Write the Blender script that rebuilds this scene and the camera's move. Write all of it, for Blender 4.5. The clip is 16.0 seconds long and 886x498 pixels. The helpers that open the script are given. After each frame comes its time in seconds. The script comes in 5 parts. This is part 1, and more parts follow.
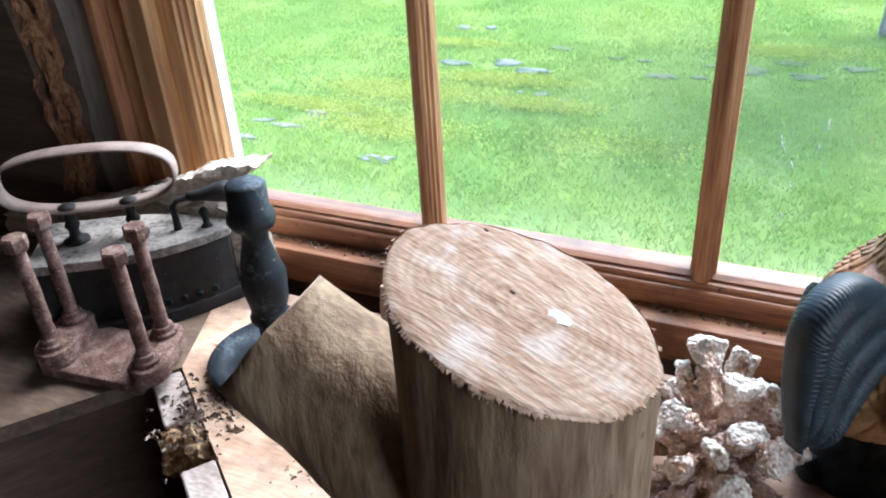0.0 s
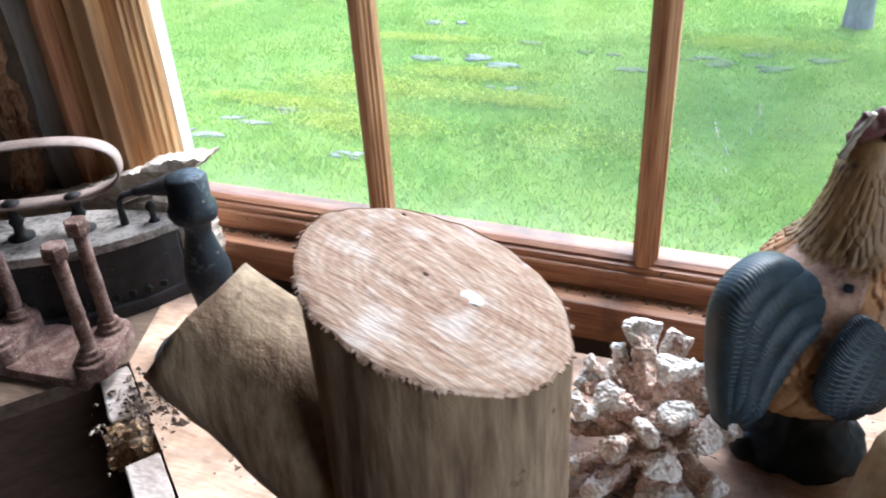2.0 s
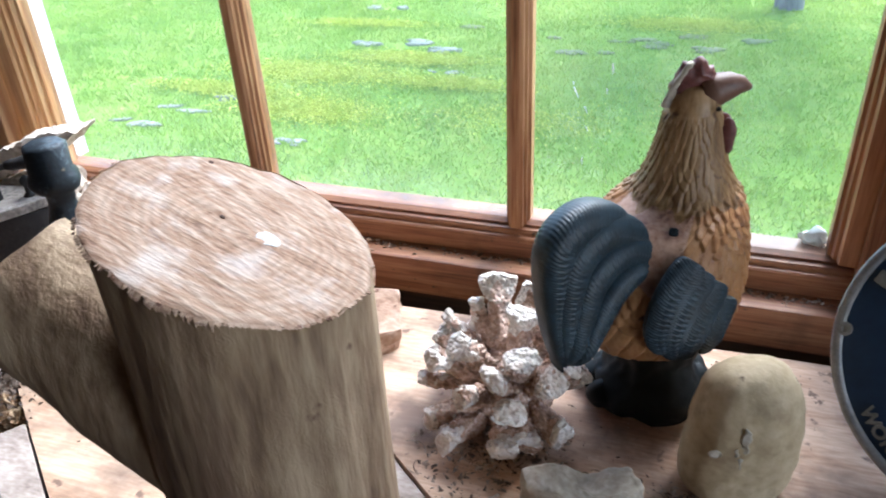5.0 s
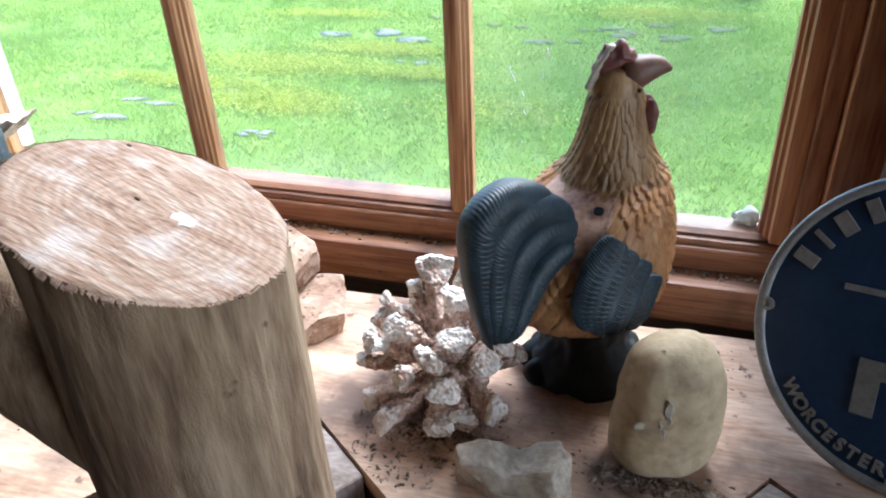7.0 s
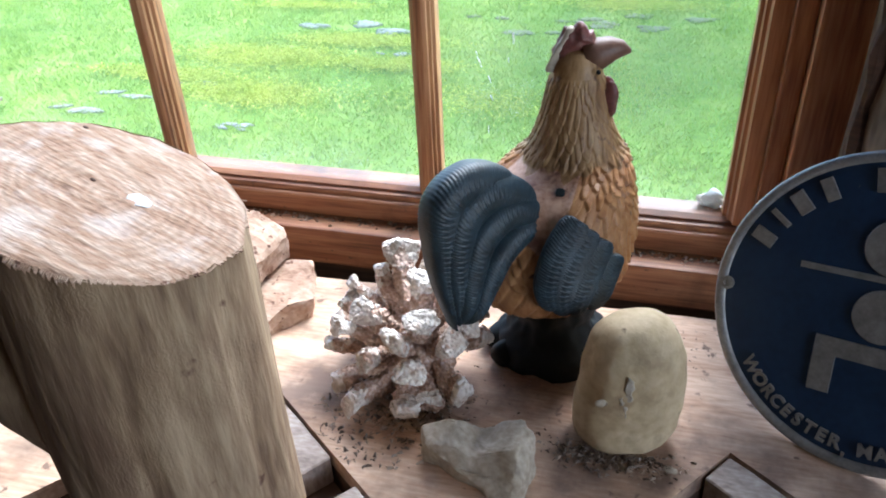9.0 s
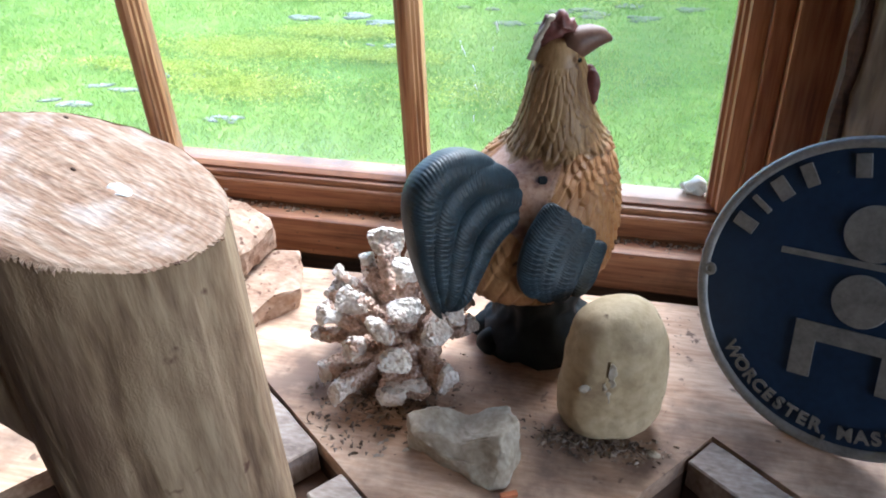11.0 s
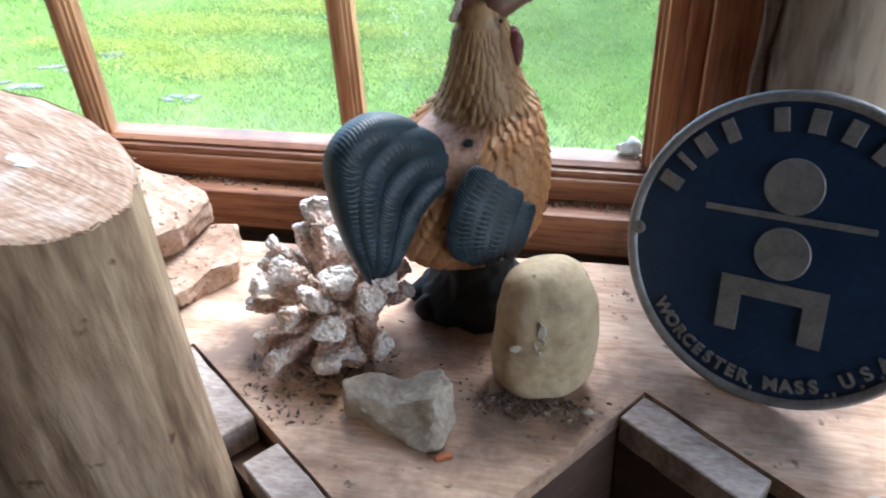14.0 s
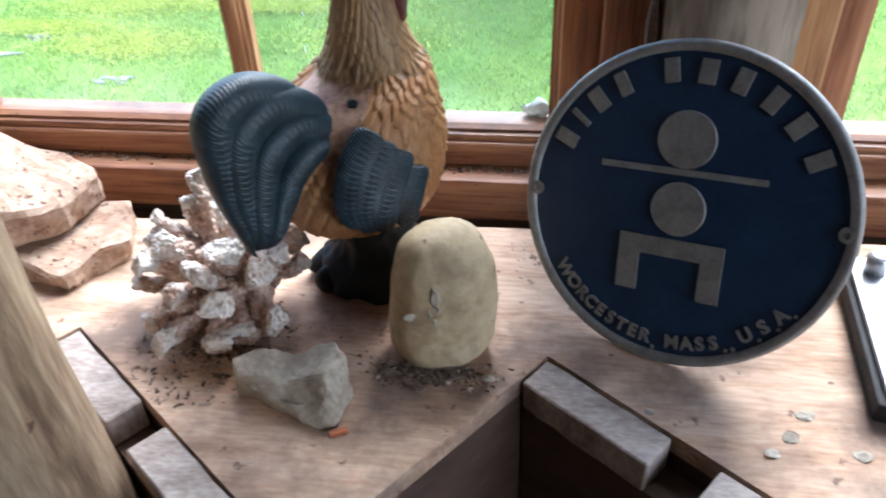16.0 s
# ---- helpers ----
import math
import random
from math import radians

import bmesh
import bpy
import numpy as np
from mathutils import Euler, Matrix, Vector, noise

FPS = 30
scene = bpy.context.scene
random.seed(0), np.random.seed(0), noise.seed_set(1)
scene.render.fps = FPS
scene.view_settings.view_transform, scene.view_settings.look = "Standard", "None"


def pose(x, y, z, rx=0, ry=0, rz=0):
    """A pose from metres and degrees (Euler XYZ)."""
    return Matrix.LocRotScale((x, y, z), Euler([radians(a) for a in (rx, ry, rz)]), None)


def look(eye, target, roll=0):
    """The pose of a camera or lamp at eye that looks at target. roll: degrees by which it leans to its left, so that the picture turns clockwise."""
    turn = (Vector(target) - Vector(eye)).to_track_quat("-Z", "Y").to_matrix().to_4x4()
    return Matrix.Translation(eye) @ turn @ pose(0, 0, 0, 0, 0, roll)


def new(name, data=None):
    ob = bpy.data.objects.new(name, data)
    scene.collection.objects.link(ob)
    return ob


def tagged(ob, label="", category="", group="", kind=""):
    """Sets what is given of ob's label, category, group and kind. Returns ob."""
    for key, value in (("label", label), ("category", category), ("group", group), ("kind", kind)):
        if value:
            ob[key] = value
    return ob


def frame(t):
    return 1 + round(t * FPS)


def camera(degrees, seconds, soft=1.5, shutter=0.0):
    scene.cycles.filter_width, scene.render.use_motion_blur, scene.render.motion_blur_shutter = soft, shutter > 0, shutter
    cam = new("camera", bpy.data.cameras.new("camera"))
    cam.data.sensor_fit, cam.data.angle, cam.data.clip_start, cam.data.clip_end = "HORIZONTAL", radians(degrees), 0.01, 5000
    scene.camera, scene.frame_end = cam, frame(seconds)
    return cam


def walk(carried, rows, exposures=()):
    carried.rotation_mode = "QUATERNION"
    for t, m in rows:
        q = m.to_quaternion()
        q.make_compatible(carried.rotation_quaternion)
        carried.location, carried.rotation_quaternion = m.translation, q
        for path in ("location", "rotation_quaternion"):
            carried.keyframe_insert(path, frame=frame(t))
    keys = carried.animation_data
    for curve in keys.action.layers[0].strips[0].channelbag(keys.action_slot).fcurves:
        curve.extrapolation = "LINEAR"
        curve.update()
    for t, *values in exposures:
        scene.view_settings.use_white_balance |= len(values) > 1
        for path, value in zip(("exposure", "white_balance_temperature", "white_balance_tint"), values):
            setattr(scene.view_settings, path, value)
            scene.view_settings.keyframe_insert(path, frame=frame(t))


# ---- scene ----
cam = camera(59.5, 16.0, 1.9, 1.0)
PATH = [
    (0, (0.001, 0.04, 1.355), (-0.757, 1.595, 0.351), -3.6),
    (0.5, (0.005, 0.041, 1.353), (-0.74, 1.601, 0.348), -3.6),
    (1, (0.011, 0.041, 1.354), (-0.719, 1.605, 0.344), -3.6),
    (1.5, (0.02, 0.043, 1.352), (-0.697, 1.612, 0.34), -3.6),
    (2, (0.031, 0.044, 1.351), (-0.671, 1.618, 0.335), -3.6),
    (2.5, (0.044, 0.047, 1.348), (-0.641, 1.625, 0.326), -3.5),
    (3, (0.057, 0.05, 1.343), (-0.609, 1.633, 0.318), -3.4),
    (3.5, (0.072, 0.051, 1.341), (-0.576, 1.637, 0.308), -3.5),
    (4, (0.085, 0.052, 1.337), (-0.543, 1.642, 0.299), -3.4),
    (6.5, (0.133, 0.052, 1.331), (-0.409, 1.656, 0.266), -3.0),
    (7, (0.139, 0.051, 1.33), (-0.388, 1.656, 0.26), -2.9),
    (7.5, (0.144, 0.05, 1.328), (-0.369, 1.656, 0.253), -2.8),
    (8, (0.148, 0.048, 1.328), (-0.354, 1.656, 0.249), -2.7),
    (8.5, (0.151, 0.048, 1.326), (-0.341, 1.656, 0.243), -2.7),
    (9, (0.154, 0.047, 1.326), (-0.33, 1.654, 0.238), -2.7),
    (11.5, (0.164, 0.044, 1.325), (-0.294, 1.642, 0.213), -2.9),
    (12, (0.168, 0.043, 1.325), (-0.282, 1.638, 0.205), -3.0),
    (12.5, (0.171, 0.044, 1.324), (-0.268, 1.635, 0.195), -3.1),
    (13, (0.175, 0.044, 1.323), (-0.249, 1.632, 0.184), -3.2),
    (13.5, (0.181, 0.045, 1.321), (-0.223, 1.631, 0.172), -3.2),
    (14, (0.189, 0.048, 1.318), (-0.194, 1.63, 0.156), -3.2),
    (14.5, (0.198, 0.053, 1.312), (-0.157, 1.632, 0.137), -3.2),
    (15, (0.203, 0.055, 1.309), (-0.135, 1.633, 0.128), -3.2),
    (15.5, (0.215, 0.061, 1.302), (-0.088, 1.635, 0.106), -3.0),
    (16, (0.228, 0.068, 1.297), (-0.036, 1.636, 0.083), -2.9),
]
walk(cam, [(t, look(eye, target, roll)) for t, eye, target, roll in PATH],
     [(0.0, 2.46, 5680, 12), (16.0, 2.66, 5680, 12)])

# ---- world and light ----
world = bpy.data.worlds.new("sky")
scene.world = world
world.use_nodes = True
_n = world.node_tree.nodes
_l = world.node_tree.links
sky = _n.new("ShaderNodeTexSky")
sky.sky_type, sky.sun_disc = "NISHITA", False
sky.sun_elevation, sky.sun_rotation = radians(48), radians(20)
sky.air_density, sky.dust_density, sky.ozone_density = 1.0, 1.5, 1.0
_n["Background"].inputs["Strength"].default_value = 0.15
_l.new(sky.outputs[0], _n["Background"].inputs["Color"])

sun_data = bpy.data.lights.new("sun", "SUN")
sun_data.energy, sun_data.angle, sun_data.color = 1.55, radians(45), (1.0, 0.98, 0.95)
sun = new("sun", sun_data)
sun.matrix_world = look((3, 8, 10), (0, 0, 0))
east = bpy.data.lights.new("east_fill_light", "AREA")  # added fill light in an assumed east opening, which is never seen
east.shape, east.size, east.size_y, east.energy, east.color = "RECTANGLE", 1.2, 1.2, 3.8, (1.0, 0.98, 0.95)
east_lamp = new("east_fill_light", east)
east_lamp.matrix_world = look((2.21, -0.75, 1.45), (1.2, -0.35, 1.36))

# ---- materials ----


def mat(name, cols, scale=(20, 20, 20), rough=0.75, bump=0.3, bump_dist=0.001, detail=6.0, metal=0.0, speck=None,
        speck_scale=150.0, speck_amount=0.62, fine=6.0, distort=0.0, island=0.0, spec=0.5, stain=None):
    """Two-scale noise colour with relief: cols is a list of (position, rgb) for the ramp."""
    m = bpy.data.materials.new(name)
    m.use_nodes = True
    n, l = m.node_tree.nodes, m.node_tree.links
    b = n["Principled BSDF"]
    tc = n.new("ShaderNodeTexCoord")
    mp = n.new("ShaderNodeMapping")
    mp.inputs["Scale"].default_value = scale
    l.new(tc.outputs["Object"], mp.inputs["Vector"])
    a = n.new("ShaderNodeTexNoise")
    a.inputs["Scale"].default_value, a.inputs["Detail"].default_value = 1.0, detail
    a.inputs["Distortion"].default_value = distort
    c = n.new("ShaderNodeTexNoise")
    c.inputs["Scale"].default_value, c.inputs["Detail"].default_value = fine, 4.0
    l.new(mp.outputs[0], a.inputs["Vector"])
    l.new(mp.outputs[0], c.inputs["Vector"])
    mix = n.new("ShaderNodeMath")
    mix.operation = "MULTIPLY_ADD"
    mix.inputs[1].default_value = 0.45
    sub = n.new("ShaderNodeMath")
    sub.operation = "MULTIPLY_ADD"
    sub.inputs[1].default_value, sub.inputs[2].default_value = 0.62, 0.0
    l.new(a.outputs["Fac"], sub.inputs[0])
    l.new(c.outputs["Fac"], mix.inputs[0])
    l.new(sub.outputs[0], mix.inputs[2])
    fac = mix.outputs[0]
    if island:
        g = n.new("ShaderNodeNewGeometry")
        ad = n.new("ShaderNodeMath")
        ad.operation = "MULTIPLY_ADD"
        ad.inputs[1].default_value = island
        l.new(g.outputs["Random Per Island"], ad.inputs[0])
        l.new(fac, ad.inputs[2])
        fac = ad.outputs[0]
    r = n.new("ShaderNodeValToRGB")
    e = r.color_ramp.elements
    while len(e) < len(cols):
        e.new(0.5)
    for k, (p, col) in enumerate(cols):
        e[k].position, e[k].color = p, (*col, 1)
    l.new(fac, r.inputs["Fac"])
    out = r.outputs["Color"]
    if speck:
        s = n.new("ShaderNodeTexNoise")
        s.inputs["Scale"].default_value, s.inputs["Detail"].default_value = speck_scale, 3.0
        l.new(tc.outputs["Object"], s.inputs["Vector"])
        t = n.new("ShaderNodeMapRange")
        t.inputs["From Min"].default_value, t.inputs["From Max"].default_value = speck_amount, speck_amount + 0.06
        l.new(s.outputs["Fac"], t.inputs["Value"])
        mx = n.new("ShaderNodeMix")
        mx.data_type = "RGBA"
        l.new(t.outputs[0], mx.inputs["Factor"])
        l.new(out, mx.inputs["A"])
        mx.inputs["B"].default_value = (*speck, 1)
        out = mx.outputs["Result"]
    if stain:  # colour, scale, from, to, strength, and whether it follows the grain
        s = n.new("ShaderNodeTexNoise")
        s.inputs["Scale"].default_value, s.inputs["Detail"].default_value, s.inputs["Roughness"].default_value = stain[1], 7.0, 0.6
        l.new(mp.outputs[0] if stain[5] else tc.outputs["Object"], s.inputs["Vector"])
        t = n.new("ShaderNodeMapRange")
        t.inputs["From Min"].default_value, t.inputs["From Max"].default_value, t.inputs["To Max"].default_value = stain[2], stain[3], stain[4]
        l.new(s.outputs["Fac"], t.inputs["Value"])
        mx = n.new("ShaderNodeMix")
        mx.data_type = "RGBA"
        l.new(t.outputs[0], mx.inputs["Factor"])
        l.new(out, mx.inputs["A"])
        mx.inputs["B"].default_value = (*stain[0], 1)
        out = mx.outputs["Result"]
    l.new(out, b.inputs["Base Color"])
    b.inputs["Metallic"].default_value = metal
    b.inputs["Specular IOR Level"].default_value = spec
    rr = n.new("ShaderNodeMapRange")
    rr.inputs["To Min"].default_value, rr.inputs["To Max"].default_value = max(0.05, rough - 0.12), min(1, rough + 0.12)
    l.new(c.outputs["Fac"], rr.inputs["Value"])
    l.new(rr.outputs[0], b.inputs["Roughness"])
    if bump:
        bp = n.new("ShaderNodeBump")
        bp.inputs["Strength"].default_value, bp.inputs["Distance"].default_value = bump, bump_dist
        l.new(fac, bp.inputs["Height"])
        l.new(bp.outputs[0], b.inputs["Normal"])
    return m


def ramp2(a, b):
    return [(0.35, a), (0.68, b)]


PINE = [(0.33, (0.080, 0.030, 0.014)), (0.48, (0.225, 0.090, 0.040)), (0.66, (0.36, 0.175, 0.085))]
# pale pine, raised further to hold the window light on the uprights
PINE_L = [(0.33, (0.18, 0.068, 0.026)), (0.47, (0.50, 0.245, 0.095)), (0.62, (0.68, 0.42, 0.20))]
PINE_M = [(0.33, (0.11, 0.042, 0.018)), (0.47, (0.32, 0.14, 0.055)), (0.62, (0.48, 0.26, 0.12))]
M_FRAME_H = mat("stained_pine_level", PINE, (4, 60, 90), 0.5, 0.35, 0.0008, speck=(0.08, 0.05, 0.03), speck_amount=0.68, distort=0.6, stain=((0.06, 0.028, 0.016), 11, 0.54, 0.68, 0.75, False))
M_FRAME_V = mat("stained_pine_upright", [(p, (r * 1.3, g * 1.3, b * 1.3)) for p, (r, g, b) in PINE], (60, 60, 4), 0.5, 0.35, 0.0008, distort=0.6)
M_FRAME_LV = mat("lit_pale_pine_upright", PINE_L, (45, 45, 3), 0.55, 0.3, 0.0008, distort=0.8, stain=((0.20, 0.075, 0.03), 0.5, 0.50, 0.62, 0.7, True))
M_MUNTIN = mat("weathered_pine_bar", PINE_M, (70, 70, 4), 0.55, 0.35, 0.0008, distort=0.8)
M_DARKPLY = mat("dark_brown_board", [(0.3, (0.05, 0.032, 0.022)), (0.5, (0.12, 0.078, 0.052)), (0.7, (0.22, 0.15, 0.10))], (9, 30, 30), 0.85, 0.4, 0.001)
M_PLY = mat("worn_plywood", [(0.28, (0.238, 0.135, 0.082)), (0.46, (0.508, 0.322, 0.209)), (0.66, (0.691, 0.499, 0.357))], (9, 55, 55), 0.85, 0.4,
            0.0008, speck=(0.22, 0.14, 0.10), speck_scale=75, speck_amount=0.66, stain=((0.16, 0.105, 0.08), 13, 0.44, 0.64, 0.9, False))
M_OLD = mat("old_grey_wood", [(0.3, (0.15, 0.115, 0.095)), (0.52, (0.37, 0.30, 0.255)), (0.72, (0.55, 0.49, 0.44))], (25, 60, 25), 0.9, 0.5, 0.001)
M_DARKWOOD = mat("dark_brown_wood", [(0.3, (0.035, 0.02, 0.014)), (0.7, (0.13, 0.075, 0.05))], (12, 12, 50), 0.85, 0.4, 0.001)
M_WALL = mat("dark_log_wall", [(0.3, (0.03, 0.02, 0.014)), (0.7, (0.14, 0.085, 0.05))], (3, 30, 30), 0.9, 0.4, 0.003)
M_BARK_EDGE = mat("torn_bark", [(0.34, (0.013, 0.008, 0.006)), (0.48, (0.169, 0.068, 0.029)), (0.64, (0.338, 0.182, 0.091))], (60, 60, 18), 0.9, 0.8, 0.004)
M_LOGSIDE = mat("peeled_log_side", [(0.30, (0.088, 0.048, 0.026)), (0.48, (0.238, 0.154, 0.088)), (0.68, (0.414, 0.299, 0.185))], (34, 34, 6), 0.8, 1.0, 0.0028,
                speck=(0.12, 0.06, 0.035), speck_scale=55, speck_amount=0.69, distort=0.8, stain=((0.15, 0.085, 0.05), 0.8, 0.50, 0.66, 0.8, True))
_n, _l = M_LOGSIDE.node_tree.nodes, M_LOGSIDE.node_tree.links  # beetle galleries: fine wandering grooves in patches
_tc = next(x for x in _n if x.type == "TEX_COORD")
_wv, _pt = _n.new("ShaderNodeTexWave"), _n.new("ShaderNodeTexNoise")
_wv.inputs["Scale"].default_value, _wv.inputs["Distortion"].default_value, _wv.inputs["Detail"].default_value = 130, 16, 2
_wv.inputs["Detail Scale"].default_value = 1.2
_pt.inputs["Scale"].default_value = 17
_l.new(_tc.outputs["Object"], _wv.inputs["Vector"])
_l.new(_tc.outputs["Object"], _pt.inputs["Vector"])
_th = _n.new("ShaderNodeMapRange")
_th.inputs["From Min"].default_value, _th.inputs["From Max"].default_value = 0.50, 0.60
_l.new(_pt.outputs["Fac"], _th.inputs["Value"])
_mm = _n.new("ShaderNodeMath")
_mm.operation = "MULTIPLY"
_l.new(_wv.outputs["Fac"], _mm.inputs[0])
_l.new(_th.outputs[0], _mm.inputs[1])
_b2 = _n.new("ShaderNodeBump")
_b2.inputs["Strength"].default_value, _b2.inputs["Distance"].default_value = 0.16, 0.0008
_l.new(_mm.outputs[0], _b2.inputs["Height"])
_pb = _n["Principled BSDF"]
_l.new(_pb.inputs["Normal"].links[0].from_socket, _b2.inputs["Normal"])
_l.new(_b2.outputs[0], _pb.inputs["Normal"])
M_RED_IRON = mat("red_rust", [(0.36, (0.030, 0.018, 0.014)), (0.50, (0.12, 0.060, 0.044)), (0.66, (0.24, 0.165, 0.135))], (70, 70, 70), 0.85, 0.6, 0.001,
                 speck=(0.30, 0.24, 0.2), speck_scale=260, speck_amount=0.64)
M_BLACK_IRON = mat("dusty_black_iron", [(0.3, (0.008, 0.008, 0.009)), (0.7, (0.035, 0.033, 0.032))], (60, 60, 60), 0.65, 0.4, 0.0008, metal=0.1, spec=0.3,
                   speck=(0.25, 0.22, 0.2), speck_scale=220, speck_amount=0.70)
M_STONE = mat("tan_stone", [(0.3, (0.30, 0.215, 0.12)), (0.5, (0.48, 0.375, 0.225)), (0.70, (0.60, 0.49, 0.32))], (22, 22, 22), 0.75, 0.7, 0.0022,
              speck=(0.2, 0.14, 0.09), speck_scale=90, speck_amount=0.68, stain=((0.26, 0.185, 0.11), 38, 0.54, 0.70, 0.7, False))
M_STONE_G = mat("grey_stone", [(0.3, (0.20, 0.165, 0.12)), (0.5, (0.38, 0.33, 0.255)), (0.72, (0.54, 0.49, 0.41))], (40, 40, 40), 0.8, 0.5, 0.0015)
M_CORAL = mat("white_coral", [(0.30, (0.390, 0.266, 0.200)), (0.43, (0.613, 0.505, 0.427)), (0.60, (0.780, 0.725, 0.662))], (38, 38, 38), 0.85, 0.5, 0.0015)
M_CORAL_IN = mat("brown_inner_coral", [(0.30, (0.180, 0.096, 0.068)), (0.48, (0.473, 0.315, 0.236)), (0.64, (0.742, 0.585, 0.495))], (55, 55, 55), 0.9, 0.5, 0.0015)
for _m in (M_CORAL, M_CORAL_IN):  # granular surface
    _n, _l = _m.node_tree.nodes, _m.node_tree.links
    _vo, _b2, _pb = _n.new("ShaderNodeTexVoronoi"), _n.new("ShaderNodeBump"), _n["Principled BSDF"]
    _vo.inputs["Scale"].default_value = 300
    _l.new(next(x for x in _n if x.type == "TEX_COORD").outputs["Object"], _vo.inputs["Vector"])
    _b2.invert = True
    _b2.inputs["Strength"].default_value, _b2.inputs["Distance"].default_value = 0.9, 0.0028
    _pb.inputs["Specular IOR Level"].default_value = 0.12
    _l.new(_vo.outputs["Distance"], _b2.inputs["Height"])
    _l.new(_pb.inputs["Normal"].links[0].from_socket, _b2.inputs["Normal"])
    _l.new(_b2.outputs[0], _pb.inputs["Normal"])
M_BLUE = mat("faded_blue_paint", [(0.3, (0.010, 0.027, 0.065)), (0.7, (0.017, 0.046, 0.105))], (30, 30, 30), 0.5, 0.15, 0.0004,
             speck=(0.09, 0.11, 0.13), speck_scale=110, speck_amount=0.72, spec=0.3)
M_ALU = mat("dull_aluminium", [(0.3, (0.16, 0.16, 0.16)), (0.7, (0.34, 0.34, 0.335))], (60, 60, 60), 0.55, 0.25, 0.0005, metal=0.4)
M_GRASS = mat("lawn", [(0.3, (0.105, 0.181, 0.033)), (0.5, (0.176, 0.280, 0.051)), (0.7, (0.283, 0.343, 0.079))], (1.1, 1.1, 1.1), 0.9, 0.3, 0.01, fine=9, spec=0.1)
M_CHUNK = mat("wormy_split_wood", [(0.3, (0.189, 0.097, 0.059)), (0.48, (0.387, 0.251, 0.171)), (0.66, (0.516, 0.387, 0.288))], (25, 50, 50), 0.9, 0.5, 0.001,
              speck=(0.14, 0.07, 0.045), speck_scale=170, speck_amount=0.62)


def part(name, bm, material, parent=None, label="", smooth=False):
    """Links a bmesh as one mesh object, under a thing or a part."""
    me = bpy.data.meshes.new(name)
    if smooth:
        for f in bm.faces:
            f.smooth = True
    bm.to_mesh(me)
    bm.free()
    if material:
        me.materials.append(material)
    ob = new(name, me)
    ob.parent = parent
    if label:
        ob["label"] = label
    return ob


def thing(name, at, label, category, group="", kind=""):
    e = new(name)
    e.empty_display_size = 0.02
    e.matrix_world = at if isinstance(at, Matrix) else Matrix.Translation(at)
    return tagged(e, label, category, group, kind)


def box_bm(x0, x1, y0, y1, z0, z1, bev=0.0, seg=2):
    bm = bmesh.new()
    bmesh.ops.create_cube(bm, size=1)
    bmesh.ops.scale(bm, vec=(x1 - x0, y1 - y0, z1 - z0), verts=bm.verts)
    bmesh.ops.translate(bm, vec=((x0 + x1) / 2, (y0 + y1) / 2, (z0 + z1) / 2), verts=bm.verts)
    if bev:
        bmesh.ops.bevel(bm, geom=bm.edges[:], offset=bev, segments=seg, profile=0.6, affect="EDGES")
    return bm


def prism_bm(pts, z0, z1, bev=0.0):
    """An upright prism over a plan outline (counter-clockwise)."""
    bm = bmesh.new()
    f = bm.faces.new([bm.verts.new((x, y, z0)) for x, y in pts])
    ext = bmesh.ops.extrude_face_region(bm, geom=[f])
    bmesh.ops.translate(bm, vec=(0, 0, z1 - z0), verts=[v for v in ext["geom"] if isinstance(v, bmesh.types.BMVert)])
    bmesh.ops.recalc_face_normals(bm, faces=bm.faces[:])
    if bev:
        bmesh.ops.bevel(bm, geom=bm.edges[:], offset=bev, segments=2, profile=0.6, affect="EDGES")
    return bm


def lathe_bm(prof, seg=32, squash=1.0):
    """A turned body: prof is (radius, z) from bottom to top."""
    bm = bmesh.new()
    rings = []
    for r, z in prof:
        rings.append([bm.verts.new((r * math.cos(2 * math.pi * k / seg), squash * r * math.sin(2 * math.pi * k / seg), z)) for k in range(seg)])
    for a, b in zip(rings, rings[1:]):
        for k in range(seg):
            bm.faces.new((a[k], a[(k + 1) % seg], b[(k + 1) % seg], b[k]))
    bm.faces.new(rings[0][::-1])
    bm.faces.new(rings[-1])
    return bm


def tube_bm(path, radii, seg=12, flat=1.0, cap=True):
    """A swept tube along a list of Vectors with a radius each."""
    bm = bmesh.new()
    rings = []
    path = [Vector(p) for p in path]
    ref = Vector((0.13, 0.31, 0.94)).normalized()
    for i, p in enumerate(path):
        d = (path[min(i + 1, len(path) - 1)] - path[max(i - 1, 0)]).normalized()
        u = d.cross(ref)
        if u.length < 0.05:
            u = d.cross(Vector((1, 0, 0)))
        u.normalize()
        w = d.cross(u).normalized()
        rings.append([bm.verts.new(p + radii[i] * (math.cos(2 * math.pi * k / seg) * u + flat * math.sin(2 * math.pi * k / seg) * w)) for k in range(seg)])
    for a, b in zip(rings, rings[1:]):
        for k in range(seg):
            bm.faces.new((a[k], a[(k + 1) % seg], b[(k + 1) % seg], b[k]))
    if cap:
        bm.faces.new(rings[0][::-1])
        bm.faces.new(rings[-1])
    bmesh.ops.recalc_face_normals(bm, faces=bm.faces[:])
    return bm


def rough_up(bm, amount, scale, seed=0.0, along=None):
    """Pushes the points about with smooth noise."""
    for v in bm.verts:
        q = v.co * scale + Vector((seed, seed * 1.7, -seed))
        v.co += amount * Vector(noise.noise_vector(q)) if along is None else amount * noise.noise(q) * along
    return bm


